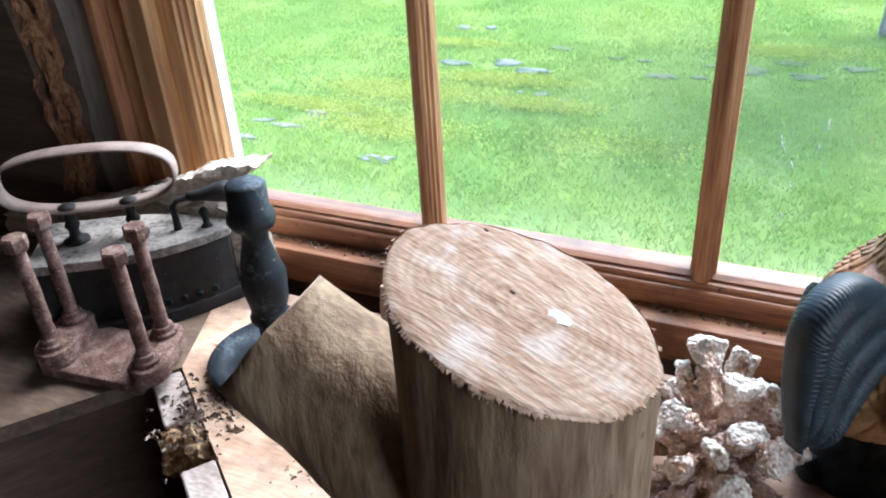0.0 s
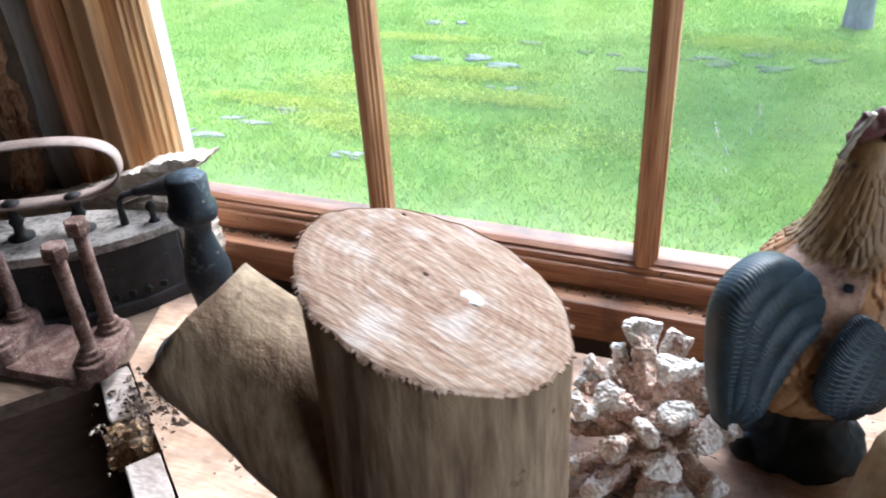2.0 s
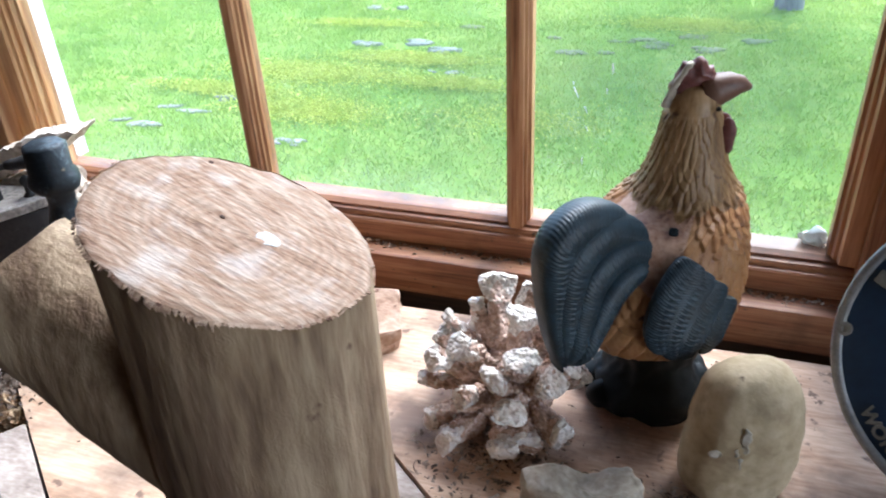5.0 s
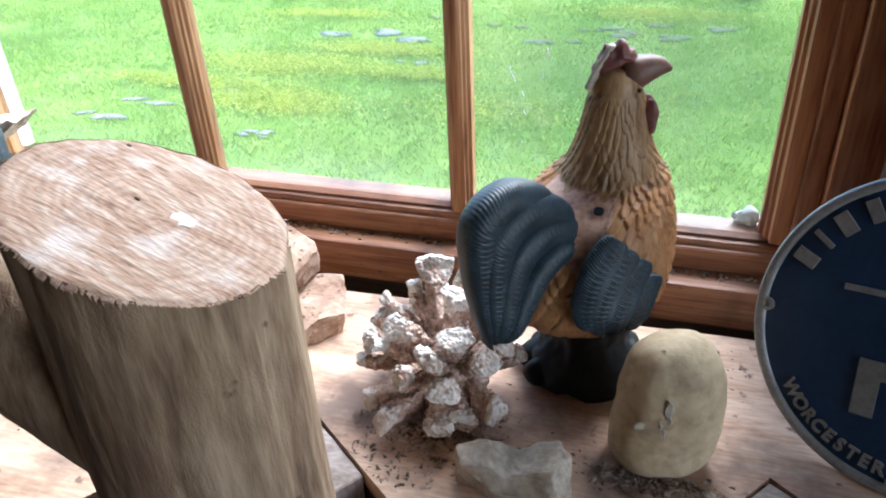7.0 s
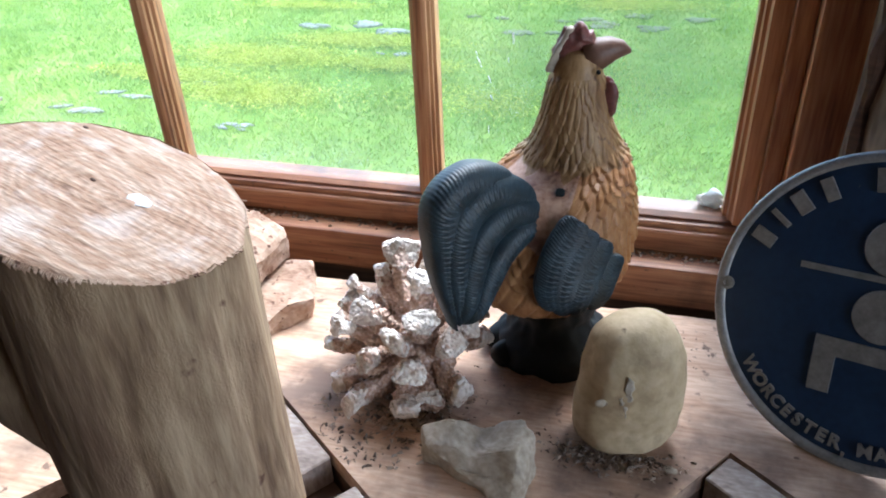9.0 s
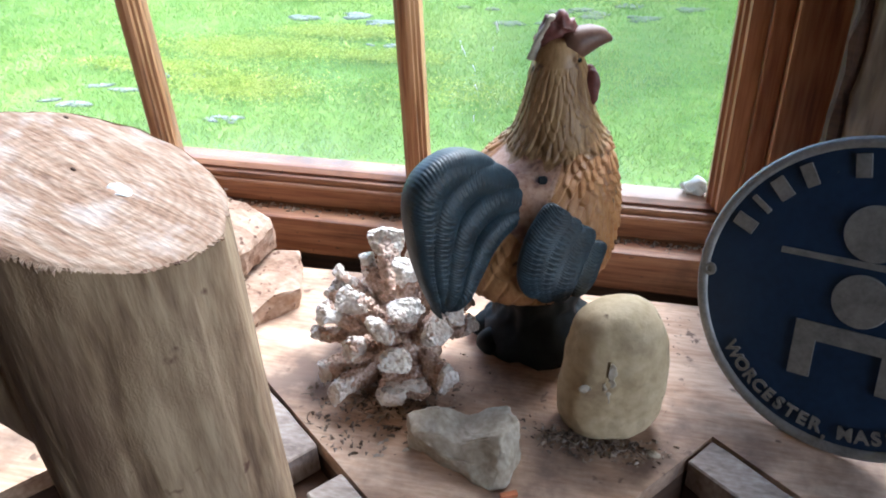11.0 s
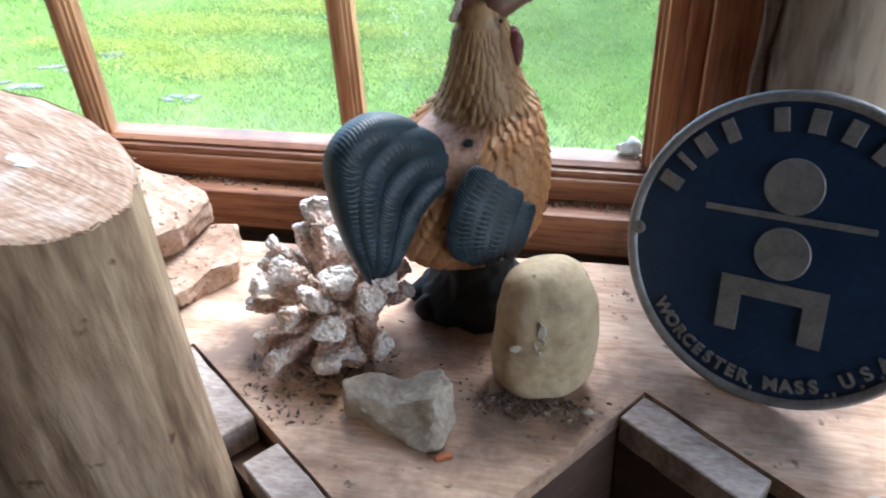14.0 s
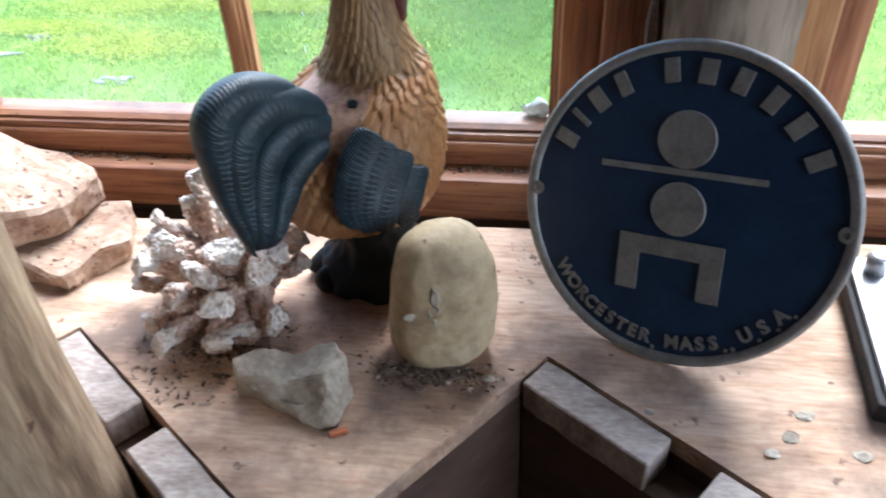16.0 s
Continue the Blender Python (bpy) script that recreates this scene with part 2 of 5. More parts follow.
def blob_bm(size, sub=4):
    bm = bmesh.new()
    bmesh.ops.create_icosphere(bm, subdivisions=sub, radius=1)
    bmesh.ops.scale(bm, vec=size, verts=bm.verts)
    return bm


SHELF = 0.9
GLASS = bpy.data.materials.new("dusty_window_glass")
GLASS.use_nodes = True
_gn, _gl = GLASS.node_tree.nodes, GLASS.node_tree.links
_gn.remove(_gn["Principled BSDF"])
_clear, _gloss, _dust = _gn.new("ShaderNodeBsdfTransparent"), _gn.new("ShaderNodeBsdfGlossy"), _gn.new("ShaderNodeBsdfTranslucent")
_clear.inputs[0].default_value = (0.93, 0.97, 0.95, 1)
_gloss.inputs["Roughness"].default_value = 0.02
_dust.inputs[0].default_value = (0.85, 0.9, 0.9, 1)
_lw, _fr = _gn.new("ShaderNodeLayerWeight"), _gn.new("ShaderNodeMath")
_fr.operation = "MULTIPLY_ADD"
_pw = _gn.new("ShaderNodeMath")
_pw.operation, _pw.inputs[1].default_value = "POWER", 5.0
_gl.new(_lw.outputs["Facing"], _pw.inputs[0])
_gl.new(_pw.outputs[0], _fr.inputs[0])
_fr.inputs[1].default_value, _fr.inputs[2].default_value = 0.5, 0.025
_m1, _m2 = _gn.new("ShaderNodeMixShader"), _gn.new("ShaderNodeMixShader")
_gl.new(_fr.outputs[0], _m1.inputs[0])
_gl.new(_clear.outputs[0], _m1.inputs[1])
_gl.new(_gloss.outputs[0], _m1.inputs[2])
_tc, _sep = _gn.new("ShaderNodeTexCoord"), _gn.new("ShaderNodeSeparateXYZ")
_gl.new(_tc.outputs["Object"], _sep.inputs[0])
_rise = _gn.new("ShaderNodeMapRange")  # the whitish film is denser along the bottom of the panes
_rise.inputs["From Min"].default_value, _rise.inputs["From Max"].default_value = 0.005, 0.05
_rise.inputs["To Min"].default_value, _rise.inputs["To Max"].default_value = 0.032, 0.012
_gl.new(_sep.outputs["Z"], _rise.inputs["Value"])
_nz = _gn.new("ShaderNodeTexNoise")
_nz.inputs["Scale"].default_value, _nz.inputs["Detail"].default_value = 18, 6
_gl.new(_tc.outputs["Object"], _nz.inputs["Vector"])
_mul = _gn.new("ShaderNodeMath")
_mul.operation = "MULTIPLY"
_gl.new(_rise.outputs[0], _mul.inputs[0])
_gl.new(_nz.outputs["Fac"], _mul.inputs[1])
_mul2 = _gn.new("ShaderNodeMath")
_mul2.operation = "MULTIPLY"
_mul2.inputs[1].default_value = 1.8
_gl.new(_mul.outputs[0], _mul2.inputs[0])
_gl.new(_mul2.outputs[0], _m2.inputs[0])
_gl.new(_m1.outputs[0], _m2.inputs[1])
_gl.new(_dust.outputs[0], _m2.inputs[2])
_gl.new(_m2.outputs[0], _gn["Material Output"].inputs["Surface"])

M_WHITE = mat("white_paint_and_glare", [(0.3, (0.72, 0.73, 0.72)), (0.7, (0.84, 0.85, 0.85))], (30, 30, 30), 0.6, 0.3, 0.0006)
M_GREYBOARD = mat("weathered_grey_board", [(0.3, (0.270, 0.230, 0.189)), (0.7, (0.621, 0.553, 0.486))], (25, 25, 5), 0.9, 0.5, 0.001)
M_CRUMB = mat("dry_crumbs", [(0.35, (0.035, 0.025, 0.018)), (0.65, (0.13, 0.09, 0.065)), (0.95, (0.42, 0.34, 0.27))], (90, 90, 90), 0.95, 0.3, island=0.5)
M_ROCK = mat("lawn_rock", [(0.3, (0.217, 0.228, 0.170)), (0.7, (0.416, 0.396, 0.348))], (15, 15, 15), 0.95, 0.5, 0.01, spec=0.0)
M_MOSS = mat("yellow_moss", [(0.3, (0.308, 0.418, 0.067)), (0.8, (0.616, 0.627, 0.133))], (6, 6, 6), 0.95, 0.0, 0.01, island=0.3, spec=0.1)
M_DIRT = mat("worn_earth", [(0.3, (0.099, 0.141, 0.042)), (0.7, (0.231, 0.240, 0.124))], (6, 6, 6), 0.95, 0.5, 0.01)
M_BLADE = mat("grass_blades", [(0.25, (0.132, 0.235, 0.046)), (0.5, (0.222, 0.353, 0.069)), (0.85, (0.377, 0.451, 0.121))], (0.7, 0.7, 0.7), 0.8, 0.0, island=0.13, spec=0.1)
_n, _l = M_BLADE.node_tree.nodes, M_BLADE.node_tree.links  # light passes through the blades
_pb = _n["Principled BSDF"]
_tr, _mix = _n.new("ShaderNodeBsdfTranslucent"), _n.new("ShaderNodeMixShader")
_l.new(_pb.inputs["Base Color"].links[0].from_socket, _tr.inputs["Color"])
_mix.inputs[0].default_value = 0.5
_l.new(_pb.outputs[0], _mix.inputs[1])
_l.new(_tr.outputs[0], _mix.inputs[2])
_l.new(_mix.outputs[0], _n["Material Output"].inputs["Surface"])
M_TRUNK = mat("grey_bark", [(0.3, (0.092, 0.085, 0.077)), (0.7, (0.277, 0.262, 0.246))], (9, 9, 3), 0.95, 0.8, 0.02)

# ---- structure ----
GY = 0.692
W1 = (-0.588, 0.224)
W2 = (0.469, 1.30)
SILL, HEAD = 0.962, 1.85


def wall_piece(name, x0, x1, z0, z1):
    return tagged(part(name, box_bm(x0, x1, 0.712, 0.83, z0, z1), M_WALL), "dark rough timber wall round the windows", "wall", kind="structure")


wall_piece("wall_north_low", -1.3, 2.2, 0.0, 0.868)
wall_piece("wall_north_high", -1.3, 2.2, HEAD + 0.05, 2.4)
wall_piece("wall_north_end", -1.3, -0.76, 0.885, HEAD + 0.05)
wall_piece("wall_north_pier", W1[1] + 0.06, W2[0] - 0.03, 0.885, HEAD + 0.05)
wall_piece("wall_north_far", W2[1] + 0.03, 2.2, 0.885, HEAD + 0.05)
# unseen walls close the room; the east opening is made up to admit fill
for nm, b in (("wall_west", (-1.42, -1.3, -2.6, 0.83, 0, 2.4)), ("wall_south", (-1.42, 2.32, -2.72, -2.6, 0, 2.4)),
              ("wall_east_low", (2.2, 2.32, -2.6, 0.83, 0, 0.8)), ("wall_east_high", (2.2, 2.32, -2.6, 0.83, 2.1, 2.4)),
              ("wall_east_end", (2.2, 2.32, -2.6, -1.4, 0.8, 2.1)), ("wall_east_far", (2.2, 2.32, -0.1, 0.83, 0.8, 2.1))):
    tagged(part(nm, box_bm(*b), M_WALL), "dark rough timber wall", "wall", kind="structure")
tagged(part("floor", box_bm(-1.42, 2.32, -2.72, 0.83, -0.08, 0.0), M_DARKWOOD), "dark worn wooden floor", "floor", kind="structure")
tagged(part("ceiling", box_bm(-1.42, 2.32, -2.72, 0.83, 2.4, 2.48), M_DARKWOOD), "dark wooden ceiling", "ceiling", kind="structure")
GROUND = -0.6


def swell(x, y):
    return GROUND + 0.05 * noise.noise(Vector((x * 0.35, y * 0.35, 3.0)))


bm = bmesh.new()
bmesh.ops.create_grid(bm, x_segments=120, y_segments=120, size=30)
for v in bm.verts:
    v.co.x, v.co.y = v.co.x - 3, v.co.y + 8
    if abs(v.co.x + 3) < 29 and abs(v.co.y - 8) < 29:
        v.co.z = swell(v.co.x, v.co.y) if v.co.y > 1.2 else GROUND
    else:
        v.co.x = -3 + (v.co.x + 3) * 14
        v.co.y = 8 + (v.co.y - 8) * 14
        v.co.z = GROUND
tagged(part("ground", bm, M_GRASS), "bright green lawn, mossy and uneven", "ground", kind="structure")


def profile_bm(prof, a, b, axis):
    """A moulding: the outline prof swept from a to b. axis x: prof is (y, z); axis z: prof is (x, y)."""
    bm = bmesh.new()
    ends = []
    for s in (a, b):
        ends.append([bm.verts.new((s, p, q) if axis == "x" else (p, q, s)) for p, q in prof])
    k = len(prof)
    for i in range(k):
        bm.faces.new((ends[0][i], ends[0][(i + 1) % k], ends[1][(i + 1) % k], ends[1][i]))
    bm.faces.new(ends[0][::-1])
    bm.faces.new(ends[1])
    bmesh.ops.recalc_face_normals(bm, faces=bm.faces[:])
    return bm


RAIL = [(y, 0.9285 + (z - 0.902) * 0.81) for y, z in ((0.712, 0.902), (0.672, 0.902), (0.672, 0.926), (0.6735, 0.928), (0.677, 0.929),
        (0.677, 0.933), (0.6785, 0.9355), (0.683, 0.937), (0.683, 0.940), (0.689, 0.9435), (0.712, 0.9435))]
BAR = [(-0.0115, 0.702), (-0.0115, 0.689), (-0.009, 0.687), (-0.009, 0.6835), (-0.0065, 0.682), (-0.0065, 0.678), (-0.0035, 0.6755),
       (0.0035, 0.6755), (0.0065, 0.678), (0.0065, 0.682), (0.009, 0.6835), (0.009, 0.687), (0.0115, 0.689), (0.0115, 0.702)]


def window(name, x0, x1, bars, light, panes_label):
    w = thing(name, (0, 0, 0), "stained pine sash window with dusty panes, closed", "window", kind="structure")
    part("bottom_rail", profile_bm(RAIL, x0 - 0.036, x1 + 0.022, "x"), M_FRAME_H, w)
    part("top_rail", box_bm(x0 - 0.036, x1 + 0.022, 0.672, 0.712, HEAD, HEAD + 0.045, 0.002), M_FRAME_H, w)
    vm = M_FRAME_LV if light else M_FRAME_V
    st = [(x0 - 0.036, 0.712), (x0 - 0.036, 0.672), (x0 - 0.014, 0.672), (x0 - 0.013, 0.676), (x0 - 0.009, 0.677), (x0 - 0.008, 0.682),
          (x0 - 0.004, 0.683), (x0 - 0.003, 0.689), (x0, 0.690), (x0, 0.704), (x0 - 0.012, 0.712)]
    part("stile", profile_bm(st, SILL, HEAD, "z"), vm, w)
    st = [(x1 + 0.022, 0.712), (x1, 0.704), (x1, 0.690), (x1 + 0.003, 0.689), (x1 + 0.004, 0.683), (x1 + 0.007, 0.682), (x1 + 0.008, 0.674),
          (x1 + 0.022, 0.672)]
    part("stile", profile_bm(st, SILL, HEAD, "z"), M_FRAME_V, w)
    edges = [x0] + [b for b in bars] + [x1]
    for b in bars:
        bm = profile_bm([(b + p, q) for p, q in BAR], SILL - 0.004, HEAD, "z")
        part("muntin", bm, M_MUNTIN, w)
    for a, b in zip(edges, edges[1:]):
        a, b = a + (0.009 if a in bars else -0.002), b - (0.009 if b in bars else -0.002)
        g = part("pane", box_bm(0, b - a, -0.0015, 0.0015, 0, HEAD - SILL + 0.008), GLASS, w, panes_label)
        g.location = (a, 0.6955, SILL - 0.004)
        g.visible_shadow = False
    return w


window("window_1", W1[0], W1[1], (-0.326, -0.0485), True, "dusty clear glass pane with water marks")
window("window_2", W2[0], W2[1], (0.745, 1.02), False, "dusty clear glass pane")


def trim(name, bm, material, label):
    return tagged(part(name, bm, material), label, "trim", kind="structure")


# stool boards under the windows
for x0, x1 in ((-1.0, 0.29), (0.41, 1.36)):
    bm = box_bm(x0, x1, 0.646, 0.705, 0.8855, 0.927, 0.0025)
    trim("window_stool", bm, M_FRAME_H, "red-brown stained pine stool board, dusty on top")
trim("window_stool_link", box_bm(0.2905, 0.4095, 0.690, 0.705, 0.886, 0.9265), M_FRAME_H, "red-brown stained pine stool board behind the post")
# casings: left of the first window, in steps
trim("casing_a", box_bm(-0.655, -0.6245, 0.652, 0.712, 0.9285, 1.95, 0.002), M_FRAME_LV, "orange pine window casing, upright")
trim("casing_b", box_bm(-0.692, -0.6555, 0.668, 0.712, 0.9285, 1.95, 0.002), M_FRAME_LV, "orange pine window casing, upright")
trim("casing_c", box_bm(-0.706, -0.6925, 0.650, 0.712, 0.9285, 1.95, 0.003), M_FRAME_V, "brown pine window casing, upright")
trim("grey_board", box_bm(-0.850, -0.7065, 0.672, 0.712, 0.80, 1.95, 0.002), M_GREYBOARD, "weathered grey upright wall board")
# right of the first window
trim("casing_d", box_bm(0.2465, 0.262, 0.664, 0.712, 0.9285, 1.95, 0.002), M_FRAME_V, "brown pine inner window casing")
trim("casing_e", box_bm(0.2625, 0.305, 0.652, 0.712, 0.9285, 1.95, 0.003), M_FRAME_V, "red-brown pine window casing")
trim("casing_f", box_bm(0.390, 0.4325, 0.652, 0.712, 0.9285, 1.95, 0.003), M_FRAME_LV, "orange pine window casing beside the post")
# outside
trim("outer_stop", box_bm(-0.612, -0.604, 0.7125, 0.738, 0.955, 1.9), M_WHITE, "white painted outer window stop")
# white glare in the pane's lower corner, modelled as a small lump
bm = rough_up(blob_bm((0.012, 0.005, 0.009), 4), 0.005, 130)
bmesh.ops.translate(bm, vec=(0.213, 0.706, 0.968), verts=bm.verts)
trim("glare_lump", bm, M_WHITE, "white lump standing for glare in the pane corner")
# water marks on the third pane
for i in range(9):
    x, z = -0.015 + 0.05 * random.random(), 1.02 + 0.10 * random.random()
    bm = tube_bm([(x, 0.6937, z), (x + random.uniform(-0.002, 0.003), 0.6937, z - 0.003 - 0.006 * random.random())], [0.0005, 0.0002], 5)
    o = trim("water_mark", bm, M_WHITE, "dried white drip on the window pane")

# dark post with torn bark at the corner
post = thing("corner_post", (-0.835, 0.665, 0), "dark rough corner post with torn bark edge", "post")
bm = box_bm(-0.16, 0.062, -0.05, 0.03, 0, 2.4)
bmesh.ops.subdivide_edges(bm, edges=[e for e in bm.edges if abs(e.verts[0].co.z - e.verts[1].co.z) > 1], cuts=70, use_grid_fill=True)
rough_up(bm, 0.012, 14, 2)
part("timber", bm, M_WALL, post)
for j, (bx, by, br) in enumerate(((0.072, -0.036, 0.0075), (0.081, -0.028, 0.0060), (0.062, -0.042, 0.0055))):
    pts, rad = [], []
    for k in range(150):
        z = 0.82 + k * 0.0075
        pts.append((bx + 0.010 * noise.noise(Vector((z * 13, j * 5, 0))), by + 0.006 * noise.noise(Vector((z * 18, 3 + j, 0))), z))
        rad.append(br * (1 + 0.8 * noise.noise(Vector((z * 34, 7 + j, 0)))))
    part("bark", rough_up(rough_up(tube_bm(pts, rad, 14), 0.007, 55, 5 + j), 0.005, 150, 2), M_BARK_EDGE, post, "torn orange-brown bark")

# ---- bench ----
def plan(u, v):
    """Bench axes to the room: the notches step along u and v."""
    return (u * 0.791 + v * 0.612, -u * 0.612 + v * 0.791 - 0.4)


CORNERS = ((-0.667, 0.0647), (-0.379, 0.2887), (-0.0993, 0.5090))
bench = thing("workbench", (0, 0.4, 0), "worn plywood bench top with notches and block ends", "bench")
# left end of the bench, browner and darker than the plywood top
part("end_board", prism_bm([(-1.25, -0.11), plan(-0.667, -0.15), plan(*CORNERS[0]), (-0.545, 0.2012), (-1.25, 0.200)], 0.884, 0.9), M_DARKPLY, bench, "dark brown board at the bench end")
outline = [plan(*CORNERS[0]), plan(CORNERS[1][0], CORNERS[0][1]), plan(*CORNERS[1]), plan(CORNERS[2][0], CORNERS[1][1]),
           plan(*CORNERS[2]), plan(0.20, CORNERS[2][1]), (1.4, -0.12), (1.4, 0.217), (0.20, 0.2155), (-0.14, 0.2035), (-0.545, 0.2013)]
part("top", prism_bm(outline, 0.884, 0.9), M_PLY, bench, "worn tan plywood, dusty and stained")
for n_, (u, v) in enumerate(CORNERS):
    for i, (k0, k1) in enumerate(((0.0015, 0.103), (0.1365, 0.2785))):
        if n_ == 0 and i == 0:
            k1 = 0.075
        q = [plan(u + k0, v - 0.0302), plan(u + k1, v - 0.0302), plan(u + k1, v - 0.0022), plan(u + k0, v - 0.0022)]
        bm = prism_bm(q, 0.872, 0.8985 + 0.0006 * i)
        bmesh.ops.subdivide_edges(bm, edges=[e for e in bm.edges if e.calc_length() > 0.05], cuts=6)
        bmesh.ops.bevel(bm, geom=[e for e in bm.edges if e.calc_face_angle(0) > 0.8], offset=0.0012, segments=1, affect="EDGES")
        part("block", rough_up(bm, 0.0014, 60, i + n_), M_OLD, bench, "old grey-brown wooden block end")
    q = [plan(u + 0.0015, v - 0.0285), plan(u + 0.278, v - 0.0285), plan(u + 0.278, v - 0.003), plan(u + 0.0015, v - 0.003)]
    part("beam", rough_up(prism_bm(q, 0.74, 0.8715), 0.001, 40), M_DARKWOOD, bench)
    q = [plan(u - 0.02, v + 0.001), plan(u + 0.28, v + 0.001), plan(u + 0.28, v + 0.02), plan(u - 0.02, v + 0.02)]
    part("apron", prism_bm(q, 0.74, 0.8835), M_DARKWOOD, bench)
    q = [plan(u - 0.02, v - 0.21), plan(u, v - 0.21), plan(u, v), plan(u - 0.02, v)]
    part("side_board", prism_bm(q, 0.74, 0.8835), M_DARKWOOD, bench)
M_ROT = mat("rotten_wood", [(0.34, (0.05, 0.025, 0.012)), (0.47, (0.34, 0.20, 0.10)), (0.62, (0.62, 0.45, 0.28))], (120, 120, 120), 0.95, 0.9, 0.003)
bm = rough_up(rough_up(blob_bm((0.024, 0.016, 0.020), 5), 0.012, 70, 3), 0.006, 220, 3)
bmesh.ops.translate(bm, vec=(*plan(-0.575, 0.046), 0.879), verts=bm.verts)
part("rotten_end", bm, M_ROT, bench, "crumbled rotten block end")
part("lower_board", box_bm(-1.25, 1.4, -0.32, 0.17, 0.72, 0.74), M_DARKWOOD, bench)
for x in (-1.2, 1.32):
    for y in (-0.3, 0.12):
        part("leg", box_bm(x, x + 0.06, y, y + 0.05, 0.0, 0.72, 0.003), M_DARKWOOD, bench)


# ---- forked log ----
def cut_mat():
    """Sawn end grain: rings round the heart, saw streaks, pale scuffs."""
    m = mat("sawn_log_end", [(0.30, (0.15, 0.075, 0.045)), (0.46, (0.37, 0.225, 0.145)), (0.66, (0.54, 0.40, 0.30))], (40, 170, 40), 0.9, 1.0, 0.0018, fine=3.2, detail=10, distort=0.7)
    n, l = m.node_tree.nodes, m.node_tree.links
    tc = next(x for x in n if x.type == "TEX_COORD")
    b = n["Principled BSDF"]
    wave = n.new("ShaderNodeTexWave")
    wave.wave_type, wave.rings_direction = "RINGS", "Z"
    wave.inputs["Scale"].default_value, wave.inputs["Distortion"].default_value = 66, 6.0
    wave.inputs["Detail"].default_value, wave.inputs["Detail Scale"].default_value = 3, 1.5
    l.new(tc.outputs["Object"], wave.inputs["Vector"])
    sc = n.new("ShaderNodeTexNoise")
    sc.inputs["Scale"].default_value, sc.inputs["Detail"].default_value = 42, 5
    l.new(tc.outputs["Object"], sc.inputs["Vector"])
    mr = n.new("ShaderNodeMapRange")
    mr.inputs["From Min"].default_value, mr.inputs["From Max"].default_value = 0.54, 0.70
    mr.inputs["To Max"].default_value = 0.5
    l.new(sc.outputs["Fac"], mr.inputs["Value"])
    old = b.inputs["Base Color"].links[0].from_socket
    mx = n.new("ShaderNodeMix")
    mx.data_type, mx.blend_type = "RGBA", "MULTIPLY"
    mx.inputs["Factor"].default_value = 0.18
    l.new(old, mx.inputs["A"])
    l.new(wave.outputs["Color"], mx.inputs["B"])
    my = n.new("ShaderNodeMix")
    my.data_type = "RGBA"
    l.new(mr.outputs[0], my.inputs["Factor"])
    l.new(mx.outputs["Result"], my.inputs["A"])
    my.inputs["B"].default_value = (0.70, 0.65, 0.61, 1)
    l.new(my.outputs["Result"], b.inputs["Base Color"])
    return m


M_CUT = cut_mat()
LC = Vector((-0.093, 0.313, 0.74))
log = thing("forked_log", LC, "pale peeled forked log with slanting sawn top", "log")


def log_r(a, z):
    return 0.0590 + 0.0022 * math.sin(2 * a + 0.6) + 0.0015 * noise.noise(Vector((math.cos(a) * 1.6, math.sin(a) * 1.6, z * 9))) \
        + 0.0024 * noise.noise(Vector((math.cos(a) * 4.5, math.sin(a) * 4.5, z * 5)))


def top_z(x, y):
    return 0.4145 - 0.45 * x - 0.05 * y


SEG = 96
bm = bmesh.new()
rings = []
for i in range(40):
    f = i / 39
    ring = []
    for k in range(SEG):
        a = 2 * math.pi * k / SEG
        r = (log_r(a, f * 0.4) - 0.0012 * max(0, noise.noise(Vector((math.cos(a) * 11, math.sin(a) * 11, f * 2.2 + 5)))) ) * (1 + 0.10 * (1 - f) ** 2)
        x, y = r * math.cos(a), r * math.sin(a) * 1.05
        z = f * (top_z(x, y) - 0.0012 * abs(noise.noise(Vector((a * 9, 1, 1)))) * (1 if f > 0.95 else 0))
        ring.append(bm.verts.new((x, y, z)))
    rings.append(ring)
for a, b in zip(rings, rings[1:]):
    for k in range(SEG):
        bm.faces.new((a[k], a[(k + 1) % SEG], b[(k + 1) % SEG], b[k]))
bm.faces.new(rings[0][::-1])
part("trunk", bm, M_LOGSIDE, log, "pale brown peeled trunk with beetle tracks", smooth=True)
# sawn face: fine rings of points with saw ridges
bm = bmesh.new()
rings = []
NR = 26
for i in range(NR + 1):
    f = i / NR
    ring = []
    for k in range(SEG):
        a = 2 * math.pi * k / SEG
        r = log_r(a, 0.4) * f * 1.004
        x, y = r * math.cos(a), r * math.sin(a) * 1.05
        z = top_z(x, y) + 0.0006 + 0.0009 * noise.noise(Vector((x * 22 - y * 5, y * 250 + x * 55, 0)))
        if f > 0.97:
            z -= 0.0015 + 0.002 * max(0, noise.noise(Vector((a * 14, 4, 4))))
        ring.append(bm.verts.new((x, y, z)) if i else None)
    rings.append(ring)
hub = bm.verts.new((0, 0, top_z(0, 0)))
for k in range(SEG):
    bm.faces.new((hub, rings[1][k], rings[1][(k + 1) % SEG]))
for a, b in zip(rings[1:], rings[2:]):
    for k in range(SEG):
        bm.faces.new((a[k], b[k], b[(k + 1) % SEG], a[(k + 1) % SEG]))
part("sawn_top", bm, M_CUT, log, "sawn end grain, scuffed and pale", smooth=True)
